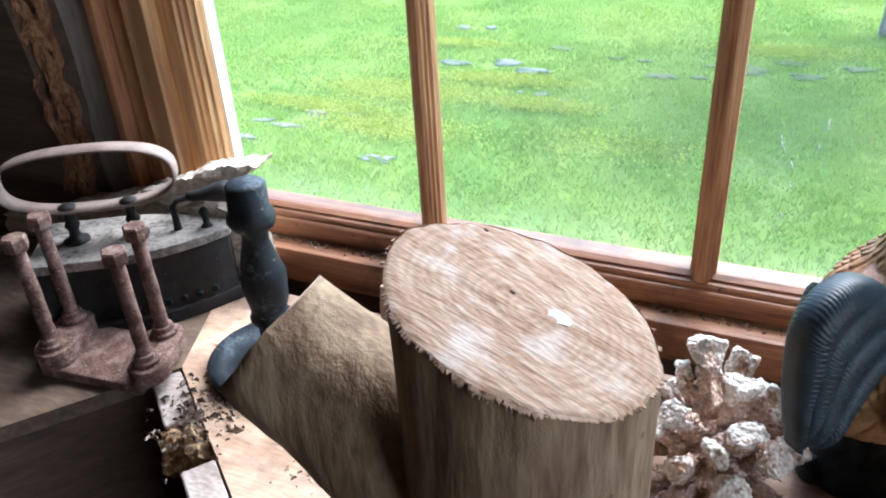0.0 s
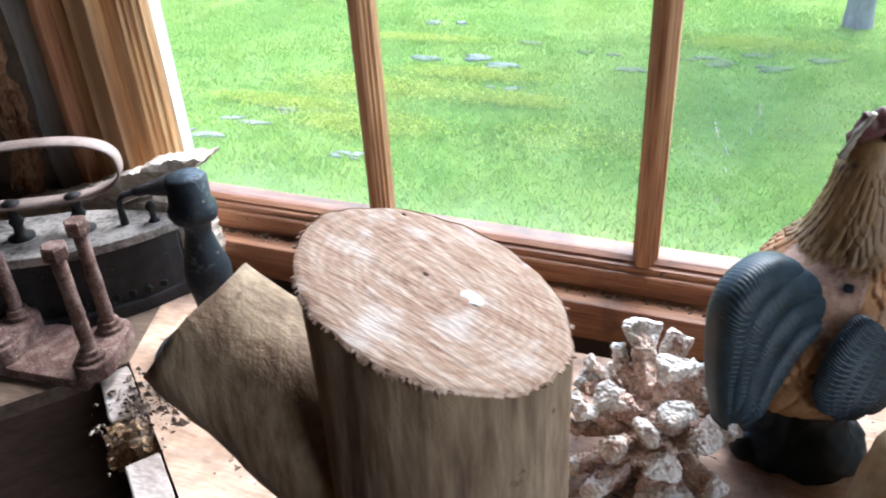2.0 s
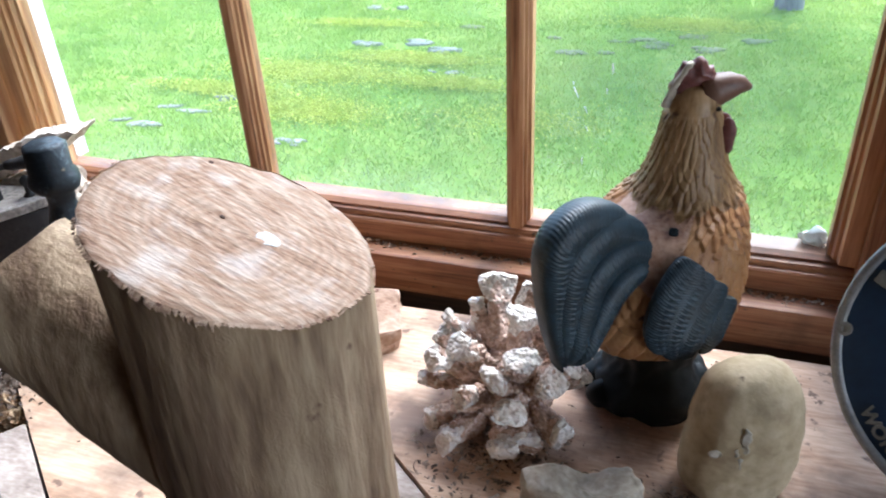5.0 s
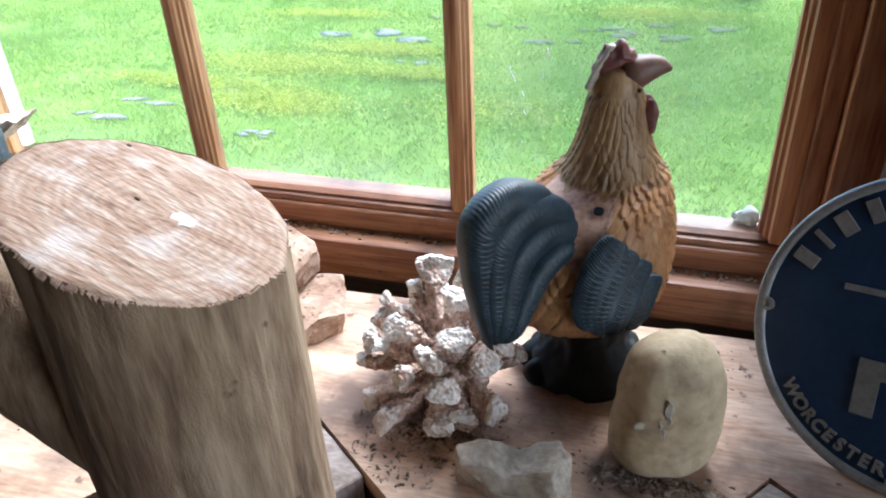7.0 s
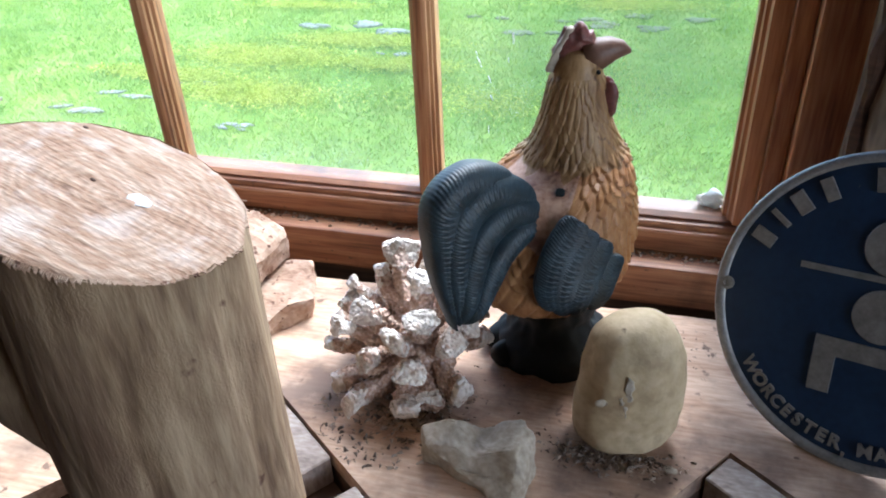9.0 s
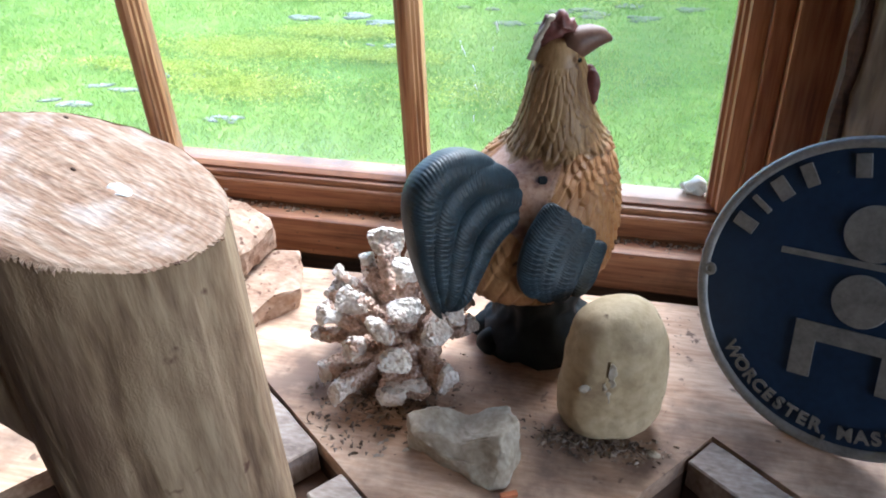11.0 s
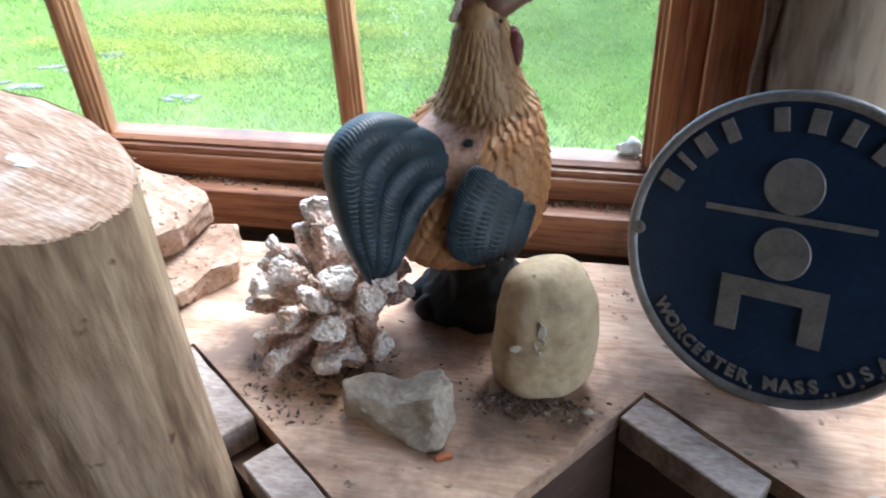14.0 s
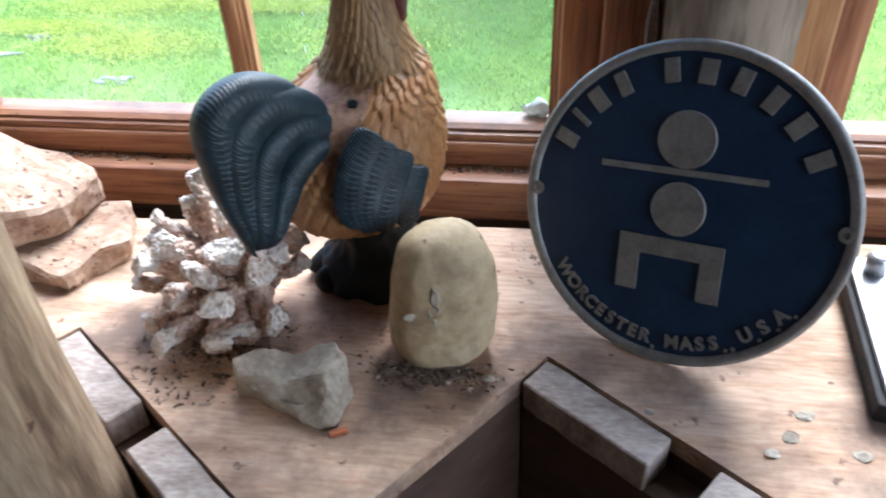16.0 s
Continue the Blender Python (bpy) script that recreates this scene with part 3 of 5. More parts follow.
# splinters hanging from the low edge of the cut
bm = bmesh.new()
for i in range(150):
    a = random.gauss(-1.35, 0.8)
    r = log_r(a, 0.4) * 1.003
    x, y = r * math.cos(a), r * math.sin(a) * 1.05
    z = top_z(x, y)
    w, h = random.uniform(0.0004, 0.0016), random.uniform(0.0003, 0.0018) * (2.6 if -1.75 < a < -1.15 else 1)
    t = Vector((-math.sin(a), math.cos(a), 0)) * w
    o = Vector((math.cos(a), math.sin(a), 0)) * 0.0012
    p = Vector((x, y, z))
    vs = [bm.verts.new(q) for q in (p - t + Vector((0, 0, 0.0006)), p + t + Vector((0, 0, 0.0006)), p + o + Vector((0, 0, -h)), p + o * 2 + Vector((0, 0, -h * 0.3)))]
    bm.faces.new((vs[0], vs[1], vs[3]))
    bm.faces.new((vs[0], vs[3], vs[2]))
    bm.faces.new((vs[1], vs[2], vs[3]))
tagged(part("splinter", bm, M_CHUNK, log, "torn splinters along the cut"), kind="stuff")
for nm, x, y, r, m_ in (("pale_spot", 0.014, 0.006, 0.0065, M_WHITE), ("nail_hole", -0.008, 0.006, 0.0016, M_DARKWOOD), ("nail_hole", -0.034, 0.040, 0.0016, M_DARKWOOD)):
    bm = rough_up(blob_bm((r, r * 0.6, 0.0007), 3), r * 0.35, 150, r)
    bm.transform(Matrix.Translation((x, y, top_z(x, y) + 0.0010)) @ Matrix.Rotation(math.atan(0.45), 4, "Y"))
    part(nm, bm, m_, log)
# branch stub
d = Vector((-0.83, -0.05, 0.55)).normalized()
cutc = Vector((-0.240, 0.311, 1.108)) - LC
base = cutc - d * 0.205
pts, rad = [], []
for k in range(26):
    f = k / 25
    pts.append(base + d * 0.205 * f + Vector((0, 0, -0.012 * math.sin(f * math.pi))))
    rad.append(0.054 - 0.0125 * f)
bm = tube_bm(pts, rad, 40)
rough_up(bm, 0.0028, 26, 3)
rough_up(bm, 0.001, 110, 8)
for f in bm.faces:
    if len(f.verts) > 4 and (f.calc_center_median() - cutc).length < 0.02:
        f.material_index = 1
stub = part("branch", bm, M_LOGSIDE, log, "peeled branch stub", smooth=True)
stub.data.materials.append(M_CUT)
# ---- peeled post behind the plate ----
bm = bmesh.new()
rings = []
for i in range(90):
    z = 0.0 + i * 0.0266
    c = Vector((0.350 + 0.004 * math.sin(z * 5), 0.634, z))
    rings.append([bm.verts.new(c + (0.053 + 0.004 * noise.noise(Vector((math.cos(t) * 1.5, math.sin(t) * 1.5, z * 6)))
                                    + 0.002 * noise.noise(Vector((math.cos(t) * 6, math.sin(t) * 6, z * 14)))) * Vector((math.cos(t), math.sin(t) * 0.85, 0)))
                  for t in (2 * math.pi * k / 40 for k in range(40))])
for a, b in zip(rings, rings[1:]):
    for k in range(40):
        bm.faces.new((a[k], a[(k + 1) % 40], b[(k + 1) % 40], b[k]))
bm.faces.new(rings[0][::-1])
bm.faces.new(rings[-1])
M_POST = mat("stained_driftwood", [(0.36, (0.040, 0.026, 0.020)), (0.48, (0.132, 0.096, 0.069)), (0.60, (0.330, 0.271, 0.205))], (16, 16, 3), 0.8, 0.5, 0.0015)
tpost = thing("timber_post", (0, 0, 0), "peeled round timber post, stained dark and pale", "post")
part("shaft", bm, M_POST, tpost, smooth=True)
# dark ragged strip takes the place of the black, shaded gap beside the post
bm = rough_up(tube_bm([(0.298, 0.618, 0.90 + 0.02 * k) for k in range(60)], [0.006 + 0.004 * noise.noise(Vector((k * 0.7, 0, 0))) for k in range(60)], 7), 0.006, 70)
part("gap_strip", bm, M_DARKWOOD, tpost, "ragged dark strip standing for the shaded gap at the post")


# ---- round company plate ----
SN = Vector((-0.407, -0.848, 0.339)).normalized()
SR = Vector((0, 0, 1)).cross(SN).normalized()
SU = SN.cross(SR)
SC = Vector((0.3117, 0.5024, 1.0032))
SM = Matrix.Translation(SC) @ Matrix((SR, SU, SN)).transposed().to_4x4()
sign = thing("round_plate", SM, "round cast plate, faded blue with raised grey lettering", "sign")
R = 0.1075
bm = lathe_bm([(R - 0.003, -0.006), (R - 0.0005, -0.005), (R, -0.002), (R - 0.0015, 0.0018), (R - 0.0045, 0.0018), (R - 0.006, 0.0)], 96)
part("plate", bm, M_BLUE, sign, "faded dark blue painted face", smooth=False)
bm = bmesh.new()
N = 120
prof = [(R - 0.0065, 0.0001), (R - 0.0055, 0.0022), (R - 0.001, 0.0025), (R + 0.0008, 0.0008), (R + 0.0010, -0.005)]
rg = [[bm.verts.new((r * math.cos(2 * math.pi * k / N), r * math.sin(2 * math.pi * k / N), z + 0.0002 * noise.noise(Vector((k, r * 900, 0))))) for k in range(N)] for r, z in prof]
for a, b in zip(rg, rg[1:]):
    for k in range(N):
        bm.faces.new((a[k], b[k], b[(k + 1) % N], a[(k + 1) % N]))
bmesh.ops.recalc_face_normals(bm, faces=bm.faces[:])
part("rim", bm, M_ALU, sign, "worn bare metal rim", smooth=True)


def disc(x, y, r, name):
    bm = lathe_bm([(r, -0.0005), (r, 0.0012), (r - 0.0006, 0.0018)], 48)
    bmesh.ops.translate(bm, vec=(x, y, 0), verts=bm.verts)
    part(name, bm, M_ALU, sign)


TILT_Z = radians(7.4)
disc(-0.0053, 0.0457, 0.0188, "upper_disc")
disc(0.0004, 0.0004, 0.0180, "lower_disc")
bm = box_bm(-0.0535, 0.0535, -0.0021, 0.0021, -0.0005, 0.0018, 0.0004)
bm.transform(Matrix.Translation((-0.0037, 0.0247, 0)) @ Matrix.Rotation(TILT_Z, 4, "Z"))
part("bar", bm, M_ALU, sign)
bm = prism_bm([(-0.0347, -0.039), (-0.0347, 0.0), (0.0347, 0.0), (0.0347, -0.039), (0.0205, -0.039), (0.0205, -0.0125), (-0.0205, -0.0125),
               (-0.0205, -0.039)][::-1], -0.0005, 0.0018)
bm.transform(Matrix.Translation((0.0015, -0.0203, 0)) @ Matrix.Rotation(TILT_Z, 4, "Z"))
part("bracket", bm, M_ALU, sign)
# the firm's name stands as plain raised bars
for deg, w in ((-72, 0.0095), (-61, 0.004), (-50, 0.010), (-37.5, 0.0085), (-16.5, 0.0095), (-2, 0.0105), (11.8, 0.0095), (25.8, 0.0095), (39.5, 0.0105), (54.5, 0.010)):
    a = radians(deg)
    bm = box_bm(-w / 2, w / 2, -0.0078, 0.0078, -0.0005, 0.0018, 0.0006)
    bm.transform(Matrix.Rotation(-a, 4, "Z") @ Matrix.Translation((0, 0.0895, 0)))
    part("raised_bar", bm, M_ALU, sign)


def letter(ch, size, m, parent):
    cu = bpy.data.curves.new("glyph", "FONT")
    cu.body, cu.size, cu.extrude, cu.align_x, cu.align_y, cu.offset = ch, size, 0.0009, "CENTER", "CENTER", 0.00042
    cu.resolution_u = 3
    ob = bpy.data.objects.new("glyph", cu)
    scene.collection.objects.link(ob)
    me = bpy.data.meshes.new_from_object(ob.evaluated_get(bpy.context.evaluated_depsgraph_get()))
    bpy.data.objects.remove(ob)
    bpy.data.curves.remove(cu)
    me.transform(m)
    me.materials.append(M_ALU)
    o = new("letter", me)
    o.parent = parent
    return o


WORDS = "WORCESTER, MASS., U.S.A."
WIDE = {"W": 1.35, "M": 1.25, "O": 1.1, ",": 0.5, ".": 0.45, " ": 0.45, "I": 0.5}
steps = [WIDE.get(c, 0.95) for c in WORDS]
total, run = sum(steps), 0.0
for ch, st in zip(WORDS, steps):
    deg = -49.5 + 114 * (run + st / 2) / total
    run += st
    if ch == " ":
        continue
    a = radians(deg)
    letter(ch, 0.0128, Matrix.Rotation(a, 4, "Z") @ Matrix.Translation((0, -0.0925 - (0.0028 if ch in ",." else 0), 0.0008)), sign)
for deg in (-97.3, 82):
    a = radians(deg)
    bm = lathe_bm([(0.0048, -0.001), (0.0048, 0.0022), (0.0022, 0.0026), (0.0020, 0.0012)], 20)
    bm.transform(Matrix.Rotation(-a, 4, "Z") @ Matrix.Translation((0, 0.1005, 0)))
    part("rivet", bm, M_ALU, sign, "dull metal rivet boss")


# ---- rooster figurine, one plain mesh ----
def plumage(name, cols, scale, bumpd):
    return mat(name, cols, scale, 0.5, 0.35, bumpd, speck=(0.10, 0.05, 0.025), speck_scale=70, speck_amount=0.66)


M_BODY = plumage("tan_feather_glaze", [(0.3, (0.129, 0.048, 0.016)), (0.48, (0.310, 0.140, 0.048)), (0.66, (0.447, 0.240, 0.100))], (45, 45, 25), 0.0005)
M_HACKLE = plumage("pale_feather_glaze", [(0.3, (0.106, 0.051, 0.019)), (0.48, (0.246, 0.135, 0.053)), (0.66, (0.405, 0.254, 0.118))], (60, 60, 20), 0.0005)
M_BACK = mat("mottled_back_glaze", [(0.34, (0.14, 0.062, 0.045)), (0.47, (0.37, 0.20, 0.12)), (0.64, (0.50, 0.32, 0.22))], (55, 55, 55), 0.45, 0.2, 0.0005,
             stain=((0.15, 0.06, 0.05), 60, 0.52, 0.66, 0.7, False))
M_TAIL = mat("blue_black_glaze", [(0.3, (0.006, 0.012, 0.017)), (0.55, (0.014, 0.030, 0.042)), (0.75, (0.032, 0.060, 0.078))], (70, 70, 70), 0.5, 0.3, 0.0005)
M_COMB = mat("dull_red_glaze", [(0.3, (0.05, 0.016, 0.014)), (0.6, (0.17, 0.055, 0.045)), (0.75, (0.34, 0.20, 0.17))], (70, 70, 70), 0.5, 0.4, 0.0006)
M_BEAK = mat("horn_glaze", [(0.3, (0.094, 0.041, 0.028)), (0.7, (0.187, 0.099, 0.066))], (70, 70, 70), 0.5, 0.3, 0.0005)
M_PLINTH = mat("black_green_glaze", [(0.3, (0.004, 0.006, 0.006)), (0.7, (0.010, 0.015, 0.017))], (50, 50, 50), 0.6, 0.4, 0.0008, spec=0.2)

RO = Vector((0.094, 0.547, SHELF))
FW = Vector((0.5, 0.866, 0)).normalized()
SD = Vector((FW.y, -FW.x, 0))
UP = Vector((0, 0, 1))


def loc(f, s, h):
    return RO + FW * f + SD * s + UP * h


# level slices of the body: height, offset forward, half length, half width
SLICES = np.array([(0.066, -0.004, 0.020, 0.018), (0.068, -0.004, 0.036, 0.030), (0.073, -0.006, 0.052, 0.042), (0.080, -0.0073, 0.0605, 0.0485),
                   (0.092, -0.0066, 0.067, 0.0536), (0.106, -0.0047, 0.0683, 0.0546), (0.120, -0.003, 0.0684, 0.0547), (0.134, -0.0022, 0.0669, 0.0535),
                   (0.146, -0.0022, 0.0638, 0.0522), (0.156, -0.0001, 0.0589, 0.0499), (0.166, 0.0043, 0.0525, 0.0461), (0.178, 0.0150, 0.0399, 0.0365),
                   (0.192, 0.0154, 0.0322, 0.0306), (0.207, 0.0137, 0.0265, 0.0252), (0.222, 0.0132, 0.0224, 0.0213), (0.236, 0.0138, 0.0208, 0.0198),
                   (0.246, 0.0148, 0.0185, 0.0176), (0.253, 0.0140, 0.0135, 0.0130), (0.256, 0.0138, 0.005, 0.005)])


def slice_at(h):
    return [float(np.interp(h, SLICES[:, 0], SLICES[:, k])) for k in (1, 2, 3)]


def skin(h, a):
    """A point of the body and its outward direction: h its height, a round it (0: the rear, positive to its right side)."""
    f, l, w = slice_at(h)
    p = loc(f - l * math.cos(a), w * math.sin(a), h)
    f2, l2, w2 = slice_at(h + 0.004)
    q = loc(f2 - l2 * math.cos(a), w2 * math.sin(a), h + 0.004)
    side = FW * l * math.sin(a) + SD * w * math.cos(a)
    n = side.cross(q - p)
    return p, n.normalized()


rooster = bmesh.new()


def merge(bm, idx, smooth=True):
    for f in bm.faces:
        f.smooth = smooth
        if idx is not None:
            f.material_index = idx
    me = bpy.data.meshes.new("tmp")
    bm.to_mesh(me)
    rooster.from_mesh(me)
    bm.free()
    bpy.data.meshes.remove(me)


def scales(u, v):
    """Height of overlapping feather scales, tips down: u across, in feathers; v upwards, in rows."""
    best = np.zeros_like(u)
    for dr in (-2, -1, 0):
        row = np.floor(v) + dr
        y = v - row
        x = u + 0.5 * np.mod(row, 2)
        x = x - np.round(x)
        edge = 0.60 * np.sqrt(np.clip(y / 1.1, 0, 1))
        lift = (1.0 - 0.44 * y) * np.clip((edge - np.abs(x)) / 0.10, 0, 1) ** 0.5 * (0.82 + 0.18 * np.cos(x * 3))
        best = np.maximum(best, np.where(y < 2.2, lift, 0))
    return best


NA, NV = 400, 330
hs = np.interp(np.linspace(0, 1, NV), np.linspace(0, 1, len(SLICES)), SLICES[:, 0])
cols = [np.interp(hs, SLICES[:, 0], SLICES[:, k]) for k in (1, 2, 3)]
kern = np.exp(-np.linspace(-2, 2, 25) ** 2)
kern /= kern.sum()
cols = [np.convolve(np.pad(c, 12, mode="edge"), kern, mode="valid") for c in cols]
cols[1][0], cols[2][0] = 0.018, 0.016
arc = np.concatenate([[0], np.cumsum(np.hypot(np.diff(hs), np.diff(cols[1])))])
ang = np.linspace(0, 2 * math.pi, NA, endpoint=False)
A, V = np.meshgrid(ang, arc)
Hh = np.repeat(hs[:, None], NA, 1)
wob = 0.30 * np.sin(A * 5 + V * 130) + 0.22 * np.sin(A * 11 - V * 210 + 2)
turned = np.abs(np.mod(A + math.pi, 2 * math.pi) - math.pi)
neckness = np.clip((Hh - 0.177) / 0.008, 0, 1)
bare = np.clip((0.95 - turned) / 0.25, 0, 1) * np.clip((Hh - 0.132) / 0.012, 0, 1) * (1 - neckness)
rump = np.clip((1.0 - turned) / 0.3, 0, 1) * np.clip((0.120 - Hh) / 0.01, 0, 1)
body_relief = scales(A * 38 / (2 * math.pi) + 0.35 * wob, V / 0.0085 + wob) * 0.0046
rump_relief = scales(A * 25 / (2 * math.pi) + 0.6 * wob, V / 0.0125 + 1.5 * wob) * 0.0034
neck_relief = scales(A * 29 / (2 * math.pi) + 0.4 * wob, V / 0.0125 + 1.2 * wob) * 0.0019
face = np.clip((Hh - 0.232) / 0.006, 0, 1)
relief = (body_relief * (1 - rump) + rump_relief * rump) * (1 - neckness) * (1 - 0.93 * bare) + neck_relief * neckness * (1 - face)
bm = bmesh.new()
rings = []
for i in range(NV):
    f, l, w = cols[0][i], cols[1][i], cols[2][i]
    ring = []
    for k in range(NA):
        c_, s_ = math.cos(ang[k]), math.sin(ang[k])
        r = relief[i, k] - 0.0022
        ring.append(bm.verts.new(loc(f - (l + r) * c_, (w + r) * s_, hs[i] + (r * 0.5 if hs[i] > 0.14 else 0))))
    rings.append(ring)
for i, (a, b) in enumerate(zip(rings, rings[1:])):
    for k in range(NA):
        f = bm.faces.new((a[k], a[(k + 1) % NA], b[(k + 1) % NA], b[k]))
        edge = 0.006 * math.sin(ang[k] * 7) + 0.004 * math.sin(ang[k] * 17 + 1)
        f.material_index = 1 if hs[i] > 0.177 + 0.4 * edge else 6 if bare[i, k] > 0.5 + 40 * edge else 0
bm.faces.new(rings[0][::-1])
bm.faces.new(rings[-1])
bmesh.ops.recalc_face_normals(bm, faces=bm.faces[:])
merge(bm, None)


def plume(pts, nrms, width, thick, idx, taper=0.62, point=0.5):
    """A broad feather along pts, facing nrms, with a mid rib and slanting raised barbs."""
    pts = [Vector(p) for p in pts]
    fine, way = [], []
    n = len(pts) - 1
    for i in range(n * 80 + 1):
        x = i / 80
        j = min(int(x), n - 1)
        f = x - j
        p0, p1, p2, p3 = pts[max(j - 1, 0)], pts[j], pts[j + 1], pts[min(j + 2, n)]
        fine.append(0.5 * ((2 * p1) + (p2 - p0) * f + (2 * p0 - 5 * p1 + 4 * p2 - p3) * f * f + (3 * p1 - p0 - 3 * p2 + p3) * f ** 3))
        way.append(nrms[j].lerp(nrms[j + 1], f))
    bm = bmesh.new()
    rings = []
    m = len(fine)
    run = 0.0
    for i, p in enumerate(fine):
        if i:
            run += (p - fine[i - 1]).length
        d = (fine[min(i + 1, m - 1)] - fine[max(i - 1, 0)]).normalized()
        nrm = (way[i] - d * way[i].dot(d)).normalized()
        side = nrm.cross(d)
        f = i / (m - 1)
        w = width * math.sqrt(max(0.02, 1 - (1 - min(1, (f + 0.02) / 0.16)) ** 2)) * (1 if f < taper else max(0.10, (1 - ((f - taper) / (1 - taper)) ** 2) ** point))
        t = thick * (0.5 + 0.5 * w / width)
        ring = []
        for k in range(40):
            a = 2 * math.pi * k / 40
            c_ = math.cos(a)
            barb = 0.0012 * math.sin(run * 1650 + 7.0 * abs(c_)) * min(1, abs(c_) * 4) * (1 if w > 0.3 * width else 0.3)
            rib = 0.0012 * math.exp(-(c_ * 7) ** 2)
            s_ = math.copysign(abs(math.sin(a)) ** 0.8, math.sin(a))
            ring.append(bm.verts.new(p + side * w * c_ + nrm * (t * s_ + math.copysign(barb + rib, s_))))
        rings.append(ring)
    for a, b in zip(rings, rings[1:]):
        for k in range(40):
            bm.faces.new((a[k], a[(k + 1) % 40], b[(k + 1) % 40], b[k]))
    bm.faces.new(rings[0][::-1])
    bm.faces.new(rings[-1])
    bmesh.ops.recalc_face_normals(bm, faces=bm.faces[:])
    merge(bm, idx)


# tail: nested sickles that rise from the rump, arch over and fall to one tip
TAIL = (((-0.060, 0.180), (-0.094, 0.196), (-0.118, 0.189), (-0.1220, 0.162), (-0.120, 0.128), (-0.114, 0.092)),
        ((-0.044, 0.164), (-0.081, 0.184), (-0.107, 0.175), (-0.1145, 0.149), (-0.114, 0.121), (-0.112, 0.096)),
        ((-0.035, 0.146), (-0.068, 0.166), (-0.095, 0.157), (-0.105, 0.133), (-0.109, 0.112), (-0.110, 0.098)),
        ((-0.030, 0.132), (-0.056, 0.148), (-0.080, 0.139), (-0.094, 0.121), (-0.103, 0.107), (-0.107, 0.099)))
for i, row in enumerate(TAIL):
    lean = [(SD * 1.0 - FW * (0.25 - 0.1 * i) + UP * 0.15).normalized() for _ in row]
    plume([loc(f, 0.003 * i - 0.004 * (j == 5) * i, h) for j, (f, h) in enumerate(row)], lean, (0.0132, 0.0136, 0.0130, 0.0115)[i], (0.0125, 0.0135, 0.0140, 0.0135)[i], 2, 0.30, 0.95)
# folded wings: four broad blue flight feathers low on each side
WING = (((0.156, 0.98), (0.138, 0.79), (0.113, 0.72), (0.095, 0.80)), ((0.150, 1.12), (0.130, 0.95), (0.107, 0.87), (0.089, 0.95)),
        ((0.140, 1.32), (0.121, 1.15), (0.101, 1.07), (0.086, 1.12)), ((0.124, 1.50), (0.109, 1.41), (0.094, 1.36), (0.084, 1.38)))
for sgn in (1, -1):
    for i, row in enumerate(WING):
        on = [skin(h, sgn * a) for h, a in row]
        plume([p + n * (0.0035 - 0.0006 * i) for p, n in on], [n for p, n in on], (0.0115, 0.0115, 0.0120, 0.0115)[i], 0.0052, 2, 0.55)
# head: brow, beak, draped comb, wattle, eyes
HD = Vector((0.962, 0.274, 0)).normalized()
HS = HD.cross(UP)
hc = loc(0.014, 0.0, 0.238)
merge(tube_bm([hc + HD * 0.004 + UP * 0.008, hc + HD * 0.014 + UP * 0.011, hc + HD * 0.022 + UP * 0.0135, hc + HD * 0.029 + UP * 0.0135, hc + HD * 0.035 + UP * 0.0115],
              [0.0125, 0.0108, 0.0088, 0.0058, 0.0016], 20), 4)
bm = blob_bm((0.0155, 0.0065, 0.0165), 4)
for v in bm.verts:  # a low comb, broad on top and pulled down behind
    v.co.z += 0.0022 * math.sin(v.co.x * 620) * max(0, v.co.z / 0.0165)
    v.co.y *= 1 + 0.5 * max(0, v.co.z / 0.0165)
    v.co.z -= 0.25 * max(0, -v.co.x)
bm.transform(Matrix.Translation(hc - HD * 0.002 + UP * 0.0150) @ Matrix((HD, HS, UP)).transposed().to_4x4())
merge(rough_up(bm, 0.0024, 170, 2), 3)
bm = tube_bm([hc + HD * (-0.0195 + 0.0135 * (k / 9) ** 1.3) + HS * 0.004 + UP * (0.001 + 0.029 * k / 9) for k in range(10)], [0.0034] * 10, 10, flat=0.6)
merge(rough_up(bm, 0.0016, 220, 5), 7)
for sgn in (1, -1):
    bm = rough_up(blob_bm((0.0060, 0.0042, 0.0135), 3), 0.0012, 140)
    bmesh.ops.translate(bm, vec=hc + HD * 0.0225 + HS * 0.0045 * sgn - UP * 0.021, verts=bm.verts)
    merge(bm, 3)
    bm = blob_bm((0.0016, 0.0016, 0.0016), 2)
    bmesh.ops.translate(bm, vec=hc + HD * 0.011 + HS * 0.0172 * sgn + UP * 0.004, verts=bm.verts)
    merge(bm, 5)
# the small hole in the back
bm = lathe_bm([(0.0034, -0.002), (0.0034, 0.0012), (0.0022, 0.0013)], 12)
p, n = skin(0.171, 0.60)
bm.transform(Matrix.Translation(p - n * 0.0022) @ n.to_track_quat("Z", "Y").to_matrix().to_4x4())
merge(rough_up(bm, 0.001, 300), 5)
# dark mound under the body, with clawed feet
bm = bmesh.new()
bmesh.ops.create_icosphere(bm, subdivisions=5, radius=1)
for v in bm.verts:
    z = (v.co.z + 1) / 2
    r = 0.049 - 0.016 * min(1, z / 0.55) ** 1.8 if z < 0.55 else 0.033 + 0.010 * max(0, z - 0.6)
    q = math.hypot(v.co.x, v.co.y) or 1
    k = min(1, q * 2.2) * r / q
    v.co = Vector((v.co.x * k, v.co.y * k * 0.92, z * 0.074))
rough_up(bm, 0.007, 42, 4)
rough_up(bm, 0.002, 140, 4)
for v in bm.verts:
    v.co.z = max(v.co.z, 0)
